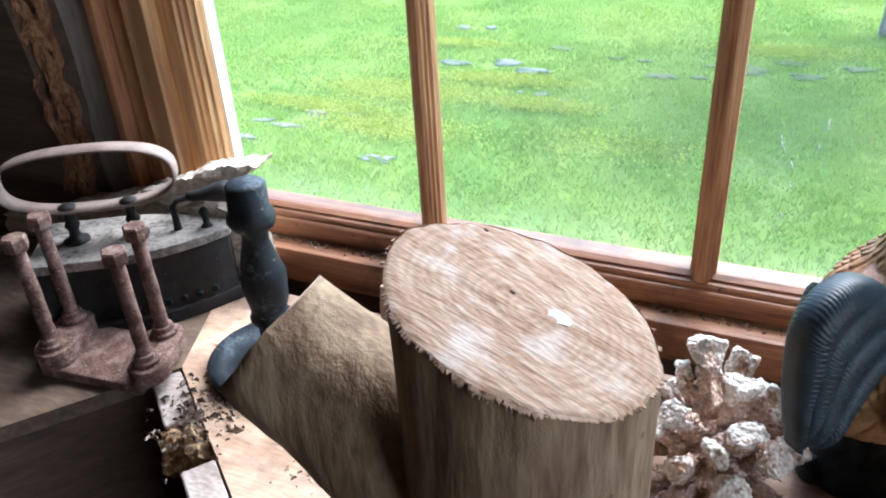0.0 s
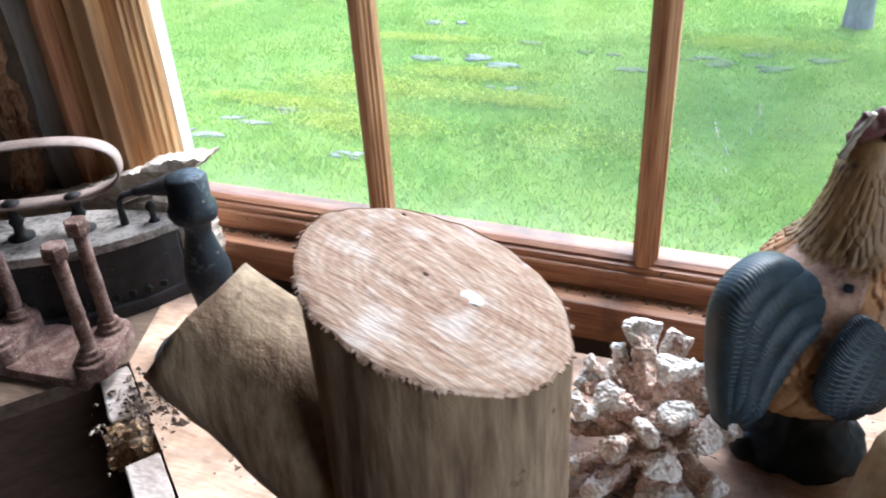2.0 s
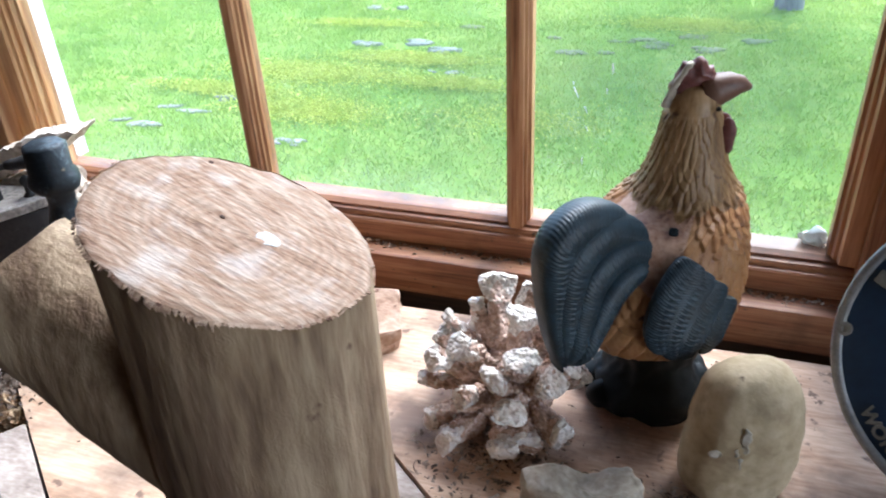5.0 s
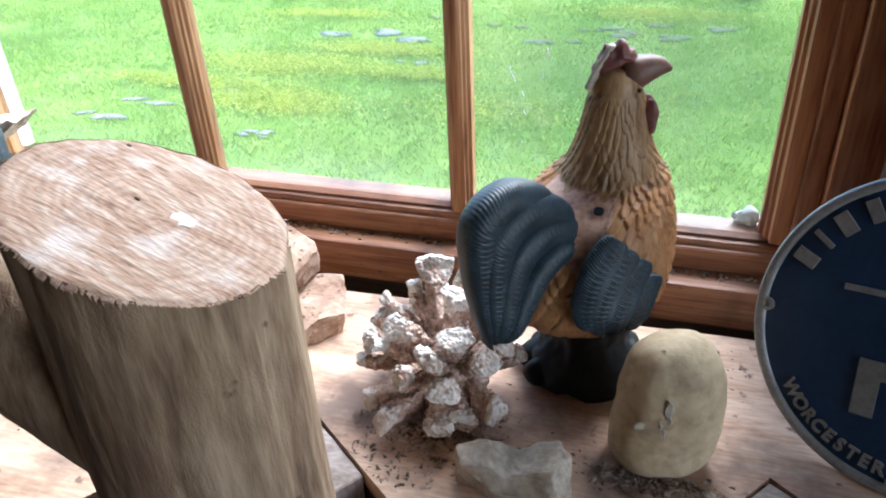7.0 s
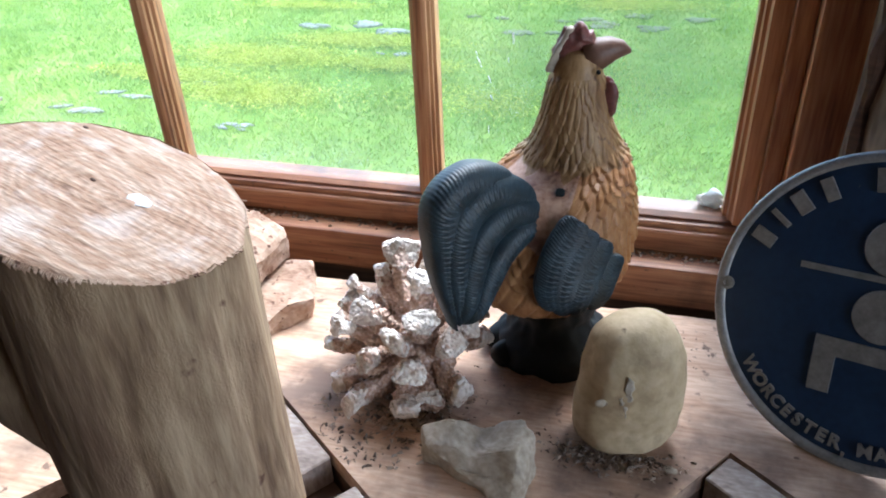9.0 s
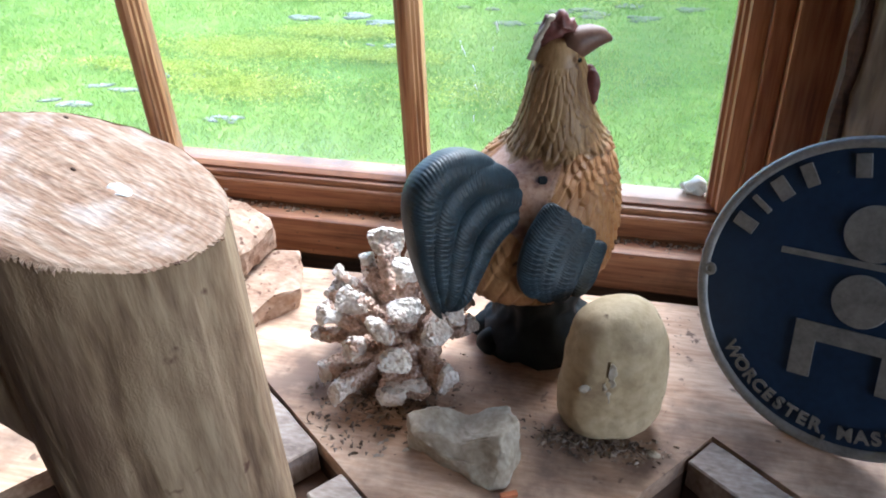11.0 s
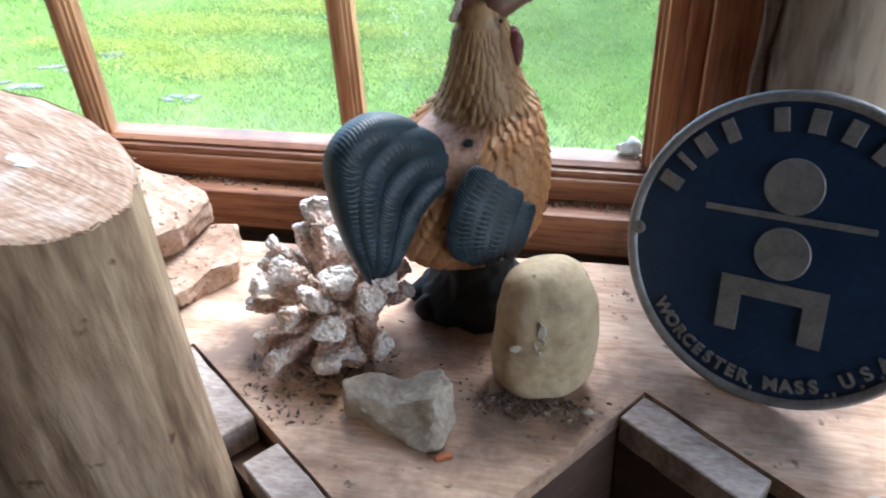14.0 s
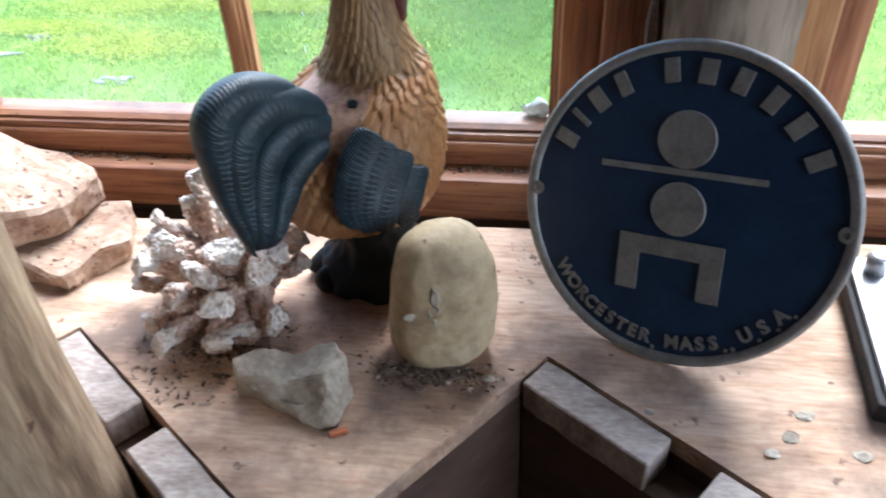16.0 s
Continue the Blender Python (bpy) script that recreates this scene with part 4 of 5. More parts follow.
bmesh.ops.translate(bm, vec=RO, verts=bm.verts)
merge(bm, 5)
for dx, dy in ((-0.036, -0.004), (-0.030, -0.022)):
    bm = blob_bm((0.013, 0.019, 0.0135), 4)
    bm.transform(Matrix.Translation(RO + Vector((dx, dy, 0.010))) @ Matrix.Rotation(math.atan2(dy, dx) + 1.57, 4, "Z"))
    rough_up(bm, 0.003, 60)
    for v in bm.verts:
        v.co.z = max(v.co.z, SHELF)
    merge(bm, 5)
me = bpy.data.meshes.new("rooster_figurine")
rooster.to_mesh(me)
rooster.free()
for m in (M_BODY, M_HACKLE, M_TAIL, M_COMB, M_BEAK, M_PLINTH, M_BACK, M_STONE_G):
    me.materials.append(m)
tagged(new("rooster_figurine", me), "tan ceramic rooster figurine with blue-black tail", "figurine")

# ---- coral cluster ----
coral = thing("coral_cluster", (-0.006, 0.492, SHELF), "white knobbly coral cluster, dusty, on the bench", "coral")
CORE = Vector((0, 0, 0.025))
bm = rough_up(blob_bm((0.034, 0.034, 0.028), 4), 0.008, 70)
bmesh.ops.translate(bm, vec=CORE, verts=bm.verts)
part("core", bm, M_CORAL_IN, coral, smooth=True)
# knobs: where the tip lies from the core, thickness at the tip, flatness, turn
KNOBS = ((-0.020, 0.036, 0.068, 0.0165, 0.62, 0.2), (-0.036, 0.026, 0.052, 0.0095, 0.8, 1.0), (-0.048, 0.018, 0.046, 0.0085, 0.8, 0.3), (0.004, 0.012, 0.062, 0.0150, 0.55, 0.9),
         (-0.060, 0.004, 0.037, 0.0100, 0.8, 0.0), (-0.028, -0.018, 0.053, 0.0110, 0.75, 1.5), (-0.056, -0.010, 0.026, 0.0120, 0.8, 0.6), (0.012, -0.028, 0.055, 0.0145, 0.6, 0.2),
         (-0.004, -0.042, 0.043, 0.0125, 0.55, 2.6), (-0.063, -0.020, 0.009, 0.0105, 0.75, 0.4), (-0.024, -0.052, 0.024, 0.0125, 0.75, 1.3), (0.018, -0.052, 0.024, 0.0105, 0.9, 0.0),
         (-0.030, -0.057, -0.008, 0.0120, 0.7, 1.0), (0.008, -0.060, -0.006, 0.0110, 0.8, 0.5), (0.030, -0.054, -0.004, 0.0110, 0.8, 0.2), (0.040, -0.028, 0.036, 0.0140, 0.6, 1.2),
         (0.046, -0.016, 0.043, 0.0095, 0.8, 0.4), (0.048, -0.040, 0.008, 0.0130, 0.6, 1.4), (-0.052, -0.038, -0.010, 0.0105, 0.8, 0.7), (0.004, 0.044, 0.058, 0.0110, 0.7, 0.5),
         (0.058, 0.008, 0.016, 0.0110, 0.7, 0.3), (0.040, 0.044, 0.020, 0.0120, 0.7, 0.8), (0.000, 0.060, 0.016, 0.0120, 0.7, 0.1), (-0.040, 0.046, 0.012, 0.0120, 0.7, 1.1),
         (-0.060, 0.024, 0.010, 0.0110, 0.8, 0.6), (0.030, 0.014, 0.052, 0.0100, 0.8, 0.9), (-0.044, -0.030, 0.040, 0.0075, 0.9, 0.3), (0.022, 0.030, 0.050, 0.0100, 0.8, 0.2))
for k, (tx, ty, tz, fat, flat, turn) in enumerate(KNOBS):
    tip = Vector((tx, ty, tz))
    L, d, fat = tip.length * 1.03, tip.normalized(), fat * 0.94
    bend = Vector((math.sin(k * 2.1), math.cos(k * 1.3), 0.3)) * 0.005
    NS, NC = 72, 64
    pts, rad = [], []
    for i in range(NS):
        f = i / (NS - 1)
        if f < 0.86:
            q, r = f / 0.86, fat * (0.52 + 0.48 * (f / 0.86) ** 1.3)
        else:  # the blunt, dished end
            e = (f - 0.86) / 0.14
            q, r = 1 + 0.05 * e, fat * math.sqrt(max(0.004, 1 - e ** 3))
        pts.append(CORE + d * (0.012 + (L - 0.012) * q) + bend * q * q)
        rad.append(r)
    bm = tube_bm(pts, rad, NC, flat=flat)
    bmesh.ops.rotate(bm, cent=CORE, matrix=Matrix.Rotation(turn, 3, d), verts=bm.verts)
    rough_up(bm, 0.0052, 60, k)
    rough_up(bm, 0.0016, 170, k)
    bm.normal_update()
    shift = {}
    for v in bm.verts:
        near = noise.voronoi(v.co * 340 + Vector((k * 5, 0, 0)))[0][0]
        end = (v.co - CORE).dot(d) / L
        shift[v] = v.normal * ((0.0030 if end < 1.0 else 0.0016) * (0.55 - near))
    for v, m_ in shift.items():
        v.co += m_
        v.co.z = max(v.co.z, 0.0)
    # browner towards the core, white at the tips, with a noisy border
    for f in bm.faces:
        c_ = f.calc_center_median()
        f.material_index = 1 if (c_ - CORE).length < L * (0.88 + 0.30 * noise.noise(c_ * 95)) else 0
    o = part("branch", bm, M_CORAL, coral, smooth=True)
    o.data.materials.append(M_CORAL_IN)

# ---- stones ----


def stone(name, at, size, exps, turn, material, label, wob, sub=5):
    bm = bmesh.new()
    bmesh.ops.create_icosphere(bm, subdivisions=sub, radius=1)
    for v in bm.verts:
        c = v.co
        q = (abs(c.x) ** exps[0] + abs(c.y) ** exps[0]) ** (1 / exps[0])
        r = (q ** exps[1] + abs(c.z) ** exps[1]) ** (1 / exps[1])
        v.co = Vector((c.x / r * size[0], c.y / r * size[1], c.z / r * size[2]))
    rough_up(bm, wob, 22, 1)
    rough_up(bm, wob * 0.25, 90, 4)
    bm.transform(Matrix.Rotation(radians(turn), 4, "Z"))
    lo = min(v.co.z for v in bm.verts)
    for v in bm.verts:
        v.co.z = max(0.0, v.co.z - lo - 0.004)
    ob = part(name, bm, material, None, "", True)
    ob.location = at
    return tagged(ob, label, "stone")


bm = bmesh.new()
bmesh.ops.create_icosphere(bm, subdivisions=5, radius=1)
for v in bm.verts:
    c = v.co.copy()
    q = (abs(c.x) ** 2.3 + abs(c.y) ** 2.3) ** (1 / 2.3)
    e = 2.6 if c.z > 0 else 6.0
    r = (q ** e + abs(c.z) ** e) ** (1 / e)
    c /= r
    low = max(0, -c.z)
    v.co = Vector((c.x * (0.0372 - 0.0015 * c.z) - 0.005 * low * max(0, c.x), c.y * 0.030, 0.043 + c.z * (0.064 if c.z > 0 else 0.043)))
rough_up(bm, 0.0028, 22, 3)
rough_up(bm, 0.0016, 75, 3)
rough_up(bm, 0.0004, 300, 3)
for v in bm.verts:
    v.co.z = max(v.co.z, 0)
bm.transform(Matrix.Rotation(radians(14), 4, "Z"))
ob = part("standing_stone", bm, M_STONE, None, "", True)
ob.location = (0.1595, 0.467, SHELF)
standing = ob
for i, (px, pz, rx, rz) in enumerate(((-0.0075, 0.066, 0.0030, 0.012), (-0.0085, 0.050, 0.0022, 0.009), (-0.025, 0.056, 0.0045, 0.0022), (-0.012, 0.058, 0.002, 0.004))):
    bm = blob_bm((rx, 0.0014, rz), 4)  # pale crust run down its face
    rough_up(bm, rx * 0.7, 210, i)
    bm.transform(Matrix.Rotation(radians(14), 4, "Z") @ Matrix.Translation((px, -0.0289, pz)))
    part("crust", bm, M_STONE_G, standing, "pale crusty dribble", smooth=True)
tagged(ob, "smooth tan upright stone with rounded top", "stone")

bm = bmesh.new()
for q in ((0.0222, 0.4155, 0.022), (0.038, 0.4190, 0.029), (0.0715, 0.4180, 0.027), (0.0917, 0.4250, 0.036), (0.104, 0.413, 0.034), (0.0934, 0.395, 0.036), (0.069, 0.397, 0.030),
          (0.0300, 0.400, 0.021), (0.0222, 0.4066, 0.0), (0.090, 0.380, 0.0), (0.098, 0.3855, 0.0), (0.103, 0.412, 0.0), (0.090, 0.430, 0.0), (0.036, 0.430, 0.0)):
    bm.verts.new(q)
bmesh.ops.convex_hull(bm, input=bm.verts[:])
bmesh.ops.bevel(bm, geom=[e for e in bm.edges if e.calc_face_angle(0) > 0.3], offset=0.0010, segments=1, profile=0.5, affect="EDGES", clamp_overlap=True)
bmesh.ops.triangulate(bm, faces=bm.faces[:])
for _ in range(4):
    bmesh.ops.subdivide_edges(bm, edges=[e for e in bm.edges if e.calc_length() > 0.0022], cuts=1)
    bmesh.ops.triangulate(bm, faces=[f for f in bm.faces if len(f.verts) > 3])
for v in bm.verts:
    if v.co.z > 0.015:
        v.co.z -= 0.009 * math.exp(-((v.co.x - 0.066) / 0.014) ** 2) - 0.003
rough_up(bm, 0.0024, 48, 6)
rough_up(bm, 0.0013, 150, 2)
rough_up(bm, 0.0006, 420, 2)
for v in bm.verts:
    v.co.z = max(v.co.z, 0)
ob = part("broken_stone", bm, M_STONE_G, None, "", True)
ob.location = (0, 0, SHELF)
tagged(ob, "pale grey broken stone lying on the bench", "stone")

# ---- split wood chunks behind the log ----
def chunk(pts, z0, z1, slope, seed, label):
    bm = prism_bm(pts, z0, z1)
    bmesh.ops.triangulate(bm, faces=[f for f in bm.faces if len(f.verts) > 4])
    bmesh.ops.subdivide_edges(bm, edges=bm.edges[:], cuts=6, use_grid_fill=True)
    for v in bm.verts:
        if v.co.z > z0 + 0.001:
            v.co.z += (v.co.z - z0) / (z1 - z0) * (slope[0] * (v.co.x + 0.2) + slope[1] * (v.co.y - 0.55))
    bmesh.ops.smooth_vert(bm, verts=bm.verts, factor=0.5, use_axis_x=True, use_axis_y=True, use_axis_z=True)
    rough_up(bm, 0.0055, 30, seed)
    rough_up(bm, 0.0022, 160, seed)
    for v in bm.verts:
        v.co.z = max(v.co.z, SHELF)
    return tagged(part("wood_chunk", bm, M_CHUNK), label, "wood", "split wood chunks")


chunk([(-0.153, 0.498), (-0.121, 0.545), (-0.136, 0.592), (-0.260, 0.588), (-0.250, 0.512)], SHELF, 0.925, (-0.05, 0.1), 1, "wormy split wood chunk lying flat on the bench")
chunk([(-0.212, 0.508), (-0.166, 0.545), (-0.160, 0.598), (-0.275, 0.606), (-0.300, 0.520)], 0.926, 0.965, (-0.35, 0.1), 4, "wormy split wood chunk on another chunk")

# ---- weathered plank end behind the iron ----
M_SLAB = mat("weathered_bark_slab", [(0.3, (0.13, 0.09, 0.06)), (0.46, (0.48, 0.39, 0.30)), (0.62, (0.72, 0.64, 0.55))], (14, 70, 70), 0.9, 0.8, 0.002)


def slab_piece(name, outline, y0, y1, seed, label):
    bm = bmesh.new()
    front = [bm.verts.new((x, y0, z)) for x, z in outline]
    f = bm.faces.new(front)
    ext = bmesh.ops.extrude_face_region(bm, geom=[f])
    bmesh.ops.translate(bm, vec=(0, y1 - y0, 0), verts=[v for v in ext["geom"] if isinstance(v, bmesh.types.BMVert)])
    bmesh.ops.recalc_face_normals(bm, faces=bm.faces[:])
    bmesh.ops.triangulate(bm, faces=[f for f in bm.faces if len(f.verts) > 4])
    for _ in range(5):
        bmesh.ops.subdivide_edges(bm, edges=[e for e in bm.edges if e.calc_length() > 0.007], cuts=1)
        bmesh.ops.triangulate(bm, faces=[f for f in bm.faces if len(f.verts) > 3])
    for v in bm.verts:  # long splits and steps along the grain
        v.co += Vector((0.004, 0.006, 0.004)) * noise.noise(Vector((v.co.x * 9 + seed, v.co.y * 90, v.co.z * 90)))
    rough_up(bm, 0.0035, 120, seed)
    for v in bm.verts:
        v.co.z = max(v.co.z, SHELF)
    return part(name, bm, M_SLAB, slab, label)


slab = thing("wood_slab", (0, 0, 0), "weathered grey splintered wood slab, pointed end", "wood")
slab_piece("upper_layer", [(-0.90, 0.900), (-0.70, 0.932), (-0.62, 0.972), (-0.565, 0.998), (-0.528, 1.012), (-0.500, 1.030), (-0.478, 1.047), (-0.514, 1.040), (-0.549, 1.032), (-0.631, 0.996),
                           (-0.698, 0.974), (-0.777, 0.957), (-0.90, 0.924)], 0.606, 0.640, 2, "pale splintered upper layer, pointed")
slab_piece("lower_layer", [(-0.88, 0.900), (-0.510, 0.900), (-0.497, 0.930), (-0.498, 0.962), (-0.512, 0.992), (-0.552, 0.996), (-0.62, 0.968), (-0.70, 0.930), (-0.88, 0.905)], 0.600, 0.636, 7,
           "grey barky lower layer")

# ---- charcoal iron ----
AX = Vector((0.84, 0.54, 0)).normalized()
IM = Matrix.Translation((-0.513, 0.586, SHELF)) @ Matrix((AX, Vector((-AX.y, AX.x, 0)), UP)).transposed().to_4x4() @ Matrix.Scale(1.08, 4)
iron = thing("charcoal_iron", IM, "antique black charcoal iron with strap handle, dusty", "iron")


def iron_outline(grow, back):
    pts = []
    for k in range(17):
        x = -0.175 * k / 16
        pts.append((x, 0.007 + (0.034 + grow) * math.sin(min(1, -x / 0.11) * math.pi / 2) ** 0.8))
    right = [(x, -y) for x, y in pts]
    pts = [(grow, y) if i == 0 else (x, y) for i, (x, y) in enumerate(pts)]
    right[0] = (grow, -pts[0][1])
    return pts + right[::-1]


M_DUST_IRON = mat("dust_coated_iron", [(0.38, (0.07, 0.062, 0.055)), (0.62, (0.40, 0.36, 0.32))], (40, 40, 40), 0.8, 0.4, 0.0008)
part("sole", prism_bm(iron_outline(0.008, 0)[::-1], 0.0, 0.014, 0.002), M_BLACK_IRON, iron)
part("body", prism_bm(iron_outline(0.0, 0)[::-1], 0.0135, 0.070), M_BLACK_IRON, iron)
part("lid", prism_bm(iron_outline(0.003, 0)[::-1], 0.0705, 0.080, 0.0015), M_DUST_IRON, iron, "dust-covered hinged lid")
for i in range(11):
    x = -0.02 - 0.014 * i
    for sgn in (1, -1):
        y = 0.007 + 0.034 * math.sin(min(1, -x / 0.11) * math.pi / 2) ** 0.8
        bm = bmesh.new()
        bmesh.ops.create_cone(bm, cap_ends=True, segments=8, radius1=0.004, radius2=0.0035, depth=0.004)
        bm.transform(Matrix.Translation((x, sgn * (y + 0.0005), 0.022)) @ Matrix.Rotation(radians(90), 4, "X"))
        part("vent", bm, M_PLINTH, iron)
for x, h in ((-0.138, 0.040), (-0.083, 0.040)):
    prof = [(0.012, 0.080), (0.012, 0.082), (0.006, 0.084), (0.0045, 0.092), (0.007, 0.097), (0.0045, 0.102), (0.0045, 0.108), (0.008, 0.112), (0.008, 0.116), (0.003, 0.119)]
    bm = lathe_bm(prof, 14)
    bmesh.ops.translate(bm, vec=(x, 0, 0), verts=bm.verts)
    part("handle_post", bm, M_BLACK_IRON, iron, smooth=True)
bm = bmesh.new()
M_STRAP = mat("worn_tan_strap", [(0.3, (0.16, 0.11, 0.09)), (0.7, (0.36, 0.28, 0.24))], (50, 50, 50), 0.6, 0.3, 0.0006)
rings = []
for k in range(64):
    a = 2 * math.pi * k / 64
    c, s_ = math.cos(a), math.sin(a)
    ex = 0.077 * (abs(c) ** 0.8) * (1 if c > 0 else -1)
    ez = 0.0275 * (abs(s_) ** 0.75) * (1 if s_ > 0 else -1)
    nx, nz = c * 0.4, s_
    ln = math.hypot(nx, nz) or 1
    nx, nz = nx / ln, nz / ln
    rings.append([bm.verts.new((-0.113 + ex + nx * o, w, 0.1415 + ez + nz * o)) for o, w in ((0, -0.0105), (0.0022, -0.010), (0.0022, 0.010), (0, 0.0105))])
for k in range(64):
    a, b = rings[k], rings[(k + 1) % 64]
    for j in range(4):
        bm.faces.new((a[j], a[(j + 1) % 4], b[(j + 1) % 4], b[j]))
bmesh.ops.recalc_face_normals(bm, faces=bm.faces[:])
part("handle", bm, M_STRAP, iron, "worn oval strap handle", smooth=True)
latch = part("latch", tube_bm([(-0.045, 0, 0.079), (-0.045, 0, 0.104), (-0.040, 0, 0.110), (-0.028, 0, 0.112)], [0.004, 0.003, 0.003, 0.003], 10), M_BLACK_IRON, iron)
bm = lathe_bm([(0.004, 0), (0.0055, 0.006), (0.0055, 0.012), (0.009, 0.026), (0.0105, 0.034), (0.009, 0.040), (0.003, 0.042)], 18)
bm.transform(Matrix.Translation((-0.030, 0, 0.112)) @ Matrix.Rotation(radians(86), 4, "Y"))
part("knob", bm, M_BLACK_IRON, latch, "black turned wooden knob", smooth=True)
bm = lathe_bm([(0.006, 0.080), (0.003, 0.083), (0.003, 0.090), (0.005, 0.093), (0.005, 0.097), (0.002, 0.100)], 12)
bmesh.ops.translate(bm, vec=(-0.018, 0, 0), verts=bm.verts)
part("pin", bm, M_BLACK_IRON, iron, smooth=True)

# ---- rusty clamp with four bolts ----
clamp = thing("rusty_clamp", (0, 0, SHELF), "rust-red iron clamp plate with four upright bolts", "clamp")
BASES = [(-0.507, 0.467), (-0.611, 0.454), (-0.492, 0.427), (-0.596, 0.415)]
bm = prism_bm([(-0.606, 0.401), (-0.492, 0.411), (-0.506, 0.484), (-0.624, 0.472)], 0.001, 0.012, 0.002)
part("plate", rough_up(bm, 0.001, 60), M_RED_IRON, clamp)
for a, b in ((BASES[0], BASES[2]), (BASES[1], BASES[3])):
    a, b = Vector((*a, 0)), Vector((*b, 0))
    d = (a - b).normalized()
    s_ = Vector((-d.y, d.x, 0))
    pts = []
    for c, q in ((a, 1), (b, -1)):
        for k in range(7):
            t = math.pi * k / 6 - math.pi / 2
            pts.append(c + d * q * 0.019 * math.cos(t) + s_ * q * 0.0175 * math.sin(t))
    bm = prism_bm([(p.x, p.y) for p in pts], 0.0125, 0.030, 0.002)
    part("clamp_bar", rough_up(bm, 0.0008, 80), M_RED_IRON, clamp)
for i, (x, y) in enumerate(BASES):
    prof = [(0.0062, 0.028), (0.0064, 0.036)] + [(0.0064 + 0.0004 * (k % 2), 0.038 + k * 0.0024) for k in range(22)] + [(0.0064, 0.095), (0.0064, 0.136)]
    bm = lathe_bm(prof, 16)
    bmesh.ops.translate(bm, vec=(x, y, 0), verts=bm.verts)
    rough_up(bm, 0.0008, 120, i)
    b = part("bolt", bm, M_RED_IRON, clamp, "rusty upright bolt", smooth=True)
    bm = lathe_bm([(0.0105, 0.134), (0.0112, 0.136), (0.0112, 0.145), (0.0095, 0.147), (0.006, 0.1465)], 6)
    bm.transform(Matrix.Translation((x, y, 0)) @ Matrix.Rotation(0.4 + i, 4, "Z"))
    part("bolt_head", bm, M_RED_IRON, b)
    bm = lathe_bm([(0.0125, 0.0305), (0.0125, 0.034), (0.010, 0.0355), (0.0095, 0.040), (0.0066, 0.0405)], 20)
    bmesh.ops.translate(bm, vec=(x, y, 0), verts=bm.verts)
    part("washer", bm, M_RED_IRON, b)

# ---- turned black stand with round foot ----
M_STAND = mat("chipped_black_paint", [(0.3, (0.006, 0.008, 0.010)), (0.58, (0.018, 0.026, 0.034)), (0.74, (0.10, 0.13, 0.15))], (45, 45, 45), 0.5, 0.5, 0.0012, spec=0.3,
              speck=(0.26, 0.2, 0.14), speck_scale=110, speck_amount=0.68)
stand = thing("turned_stand", (-0.402, 0.499, SHELF), "chipped black turned stand on round foot", "stand")
bm = lathe_bm([(0.062, 0.0), (0.066, 0.003), (0.066, 0.010), (0.062, 0.013), (0.052, 0.008), (0.030, 0.009), (0.016, 0.016)], 48)
part("foot", rough_up(bm, 0.0015, 40), M_STAND, stand, smooth=True)
bm = lathe_bm([(0.014, 0.014), (0.0125, 0.030), (0.0125, 0.044), (0.0175, 0.047), (0.0180, 0.052), (0.0150, 0.055), (0.0175, 0.066), (0.0195, 0.080), (0.0190, 0.092),
               (0.0145, 0.108), (0.0115, 0.122), (0.0115, 0.132), (0.0180, 0.136), (0.0200, 0.141), (0.0190, 0.147), (0.0165, 0.150), (0.0165, 0.170), (0.013, 0.172)], 28)
bmesh.ops.scale(bm, vec=(1.05, 1.05, 1.10), verts=bm.verts)
part("baluster", rough_up(bm, 0.0020, 60, 2), M_STAND, stand, smooth=True)

# ---- dark metal strap at the far end ----
# pale grey carries the sky's gloss on the strap's black top
M_SHEEN = mat("pale_sheen_metal", [(0.3, (0.35, 0.36, 0.38)), (0.7, (0.62, 0.63, 0.65))], (30, 30, 30), 0.35, 0.3, 0.0005, metal=0.6)
strap = thing("metal_strap", (0.438, 0.425, SHELF), "black metal strap, sky gloss put on as a pale top", "hardware")
bm = prism_bm([(0, 0), (0.07, -0.02), (0.10, 0.15), (0.014, 0.152)], 0.0, 0.016, 0.002)
part("base", bm, M_BLACK_IRON, strap)
bm = prism_bm([(0.006, 0.006), (0.065, -0.010), (0.093, 0.144), (0.018, 0.146)], 0.0155, 0.021, 0.0015)
part("sheen_plate", bm, M_SHEEN, strap, "pale top standing for sky gloss on black")
bm = lathe_bm([(0.008, 0.020), (0.008, 0.034), (0.005, 0.037)], 14)
bmesh.ops.translate(bm, vec=(0.032, 0.128, 0), verts=bm.verts)
part("stud", bm, M_SHEEN, strap, smooth=True)


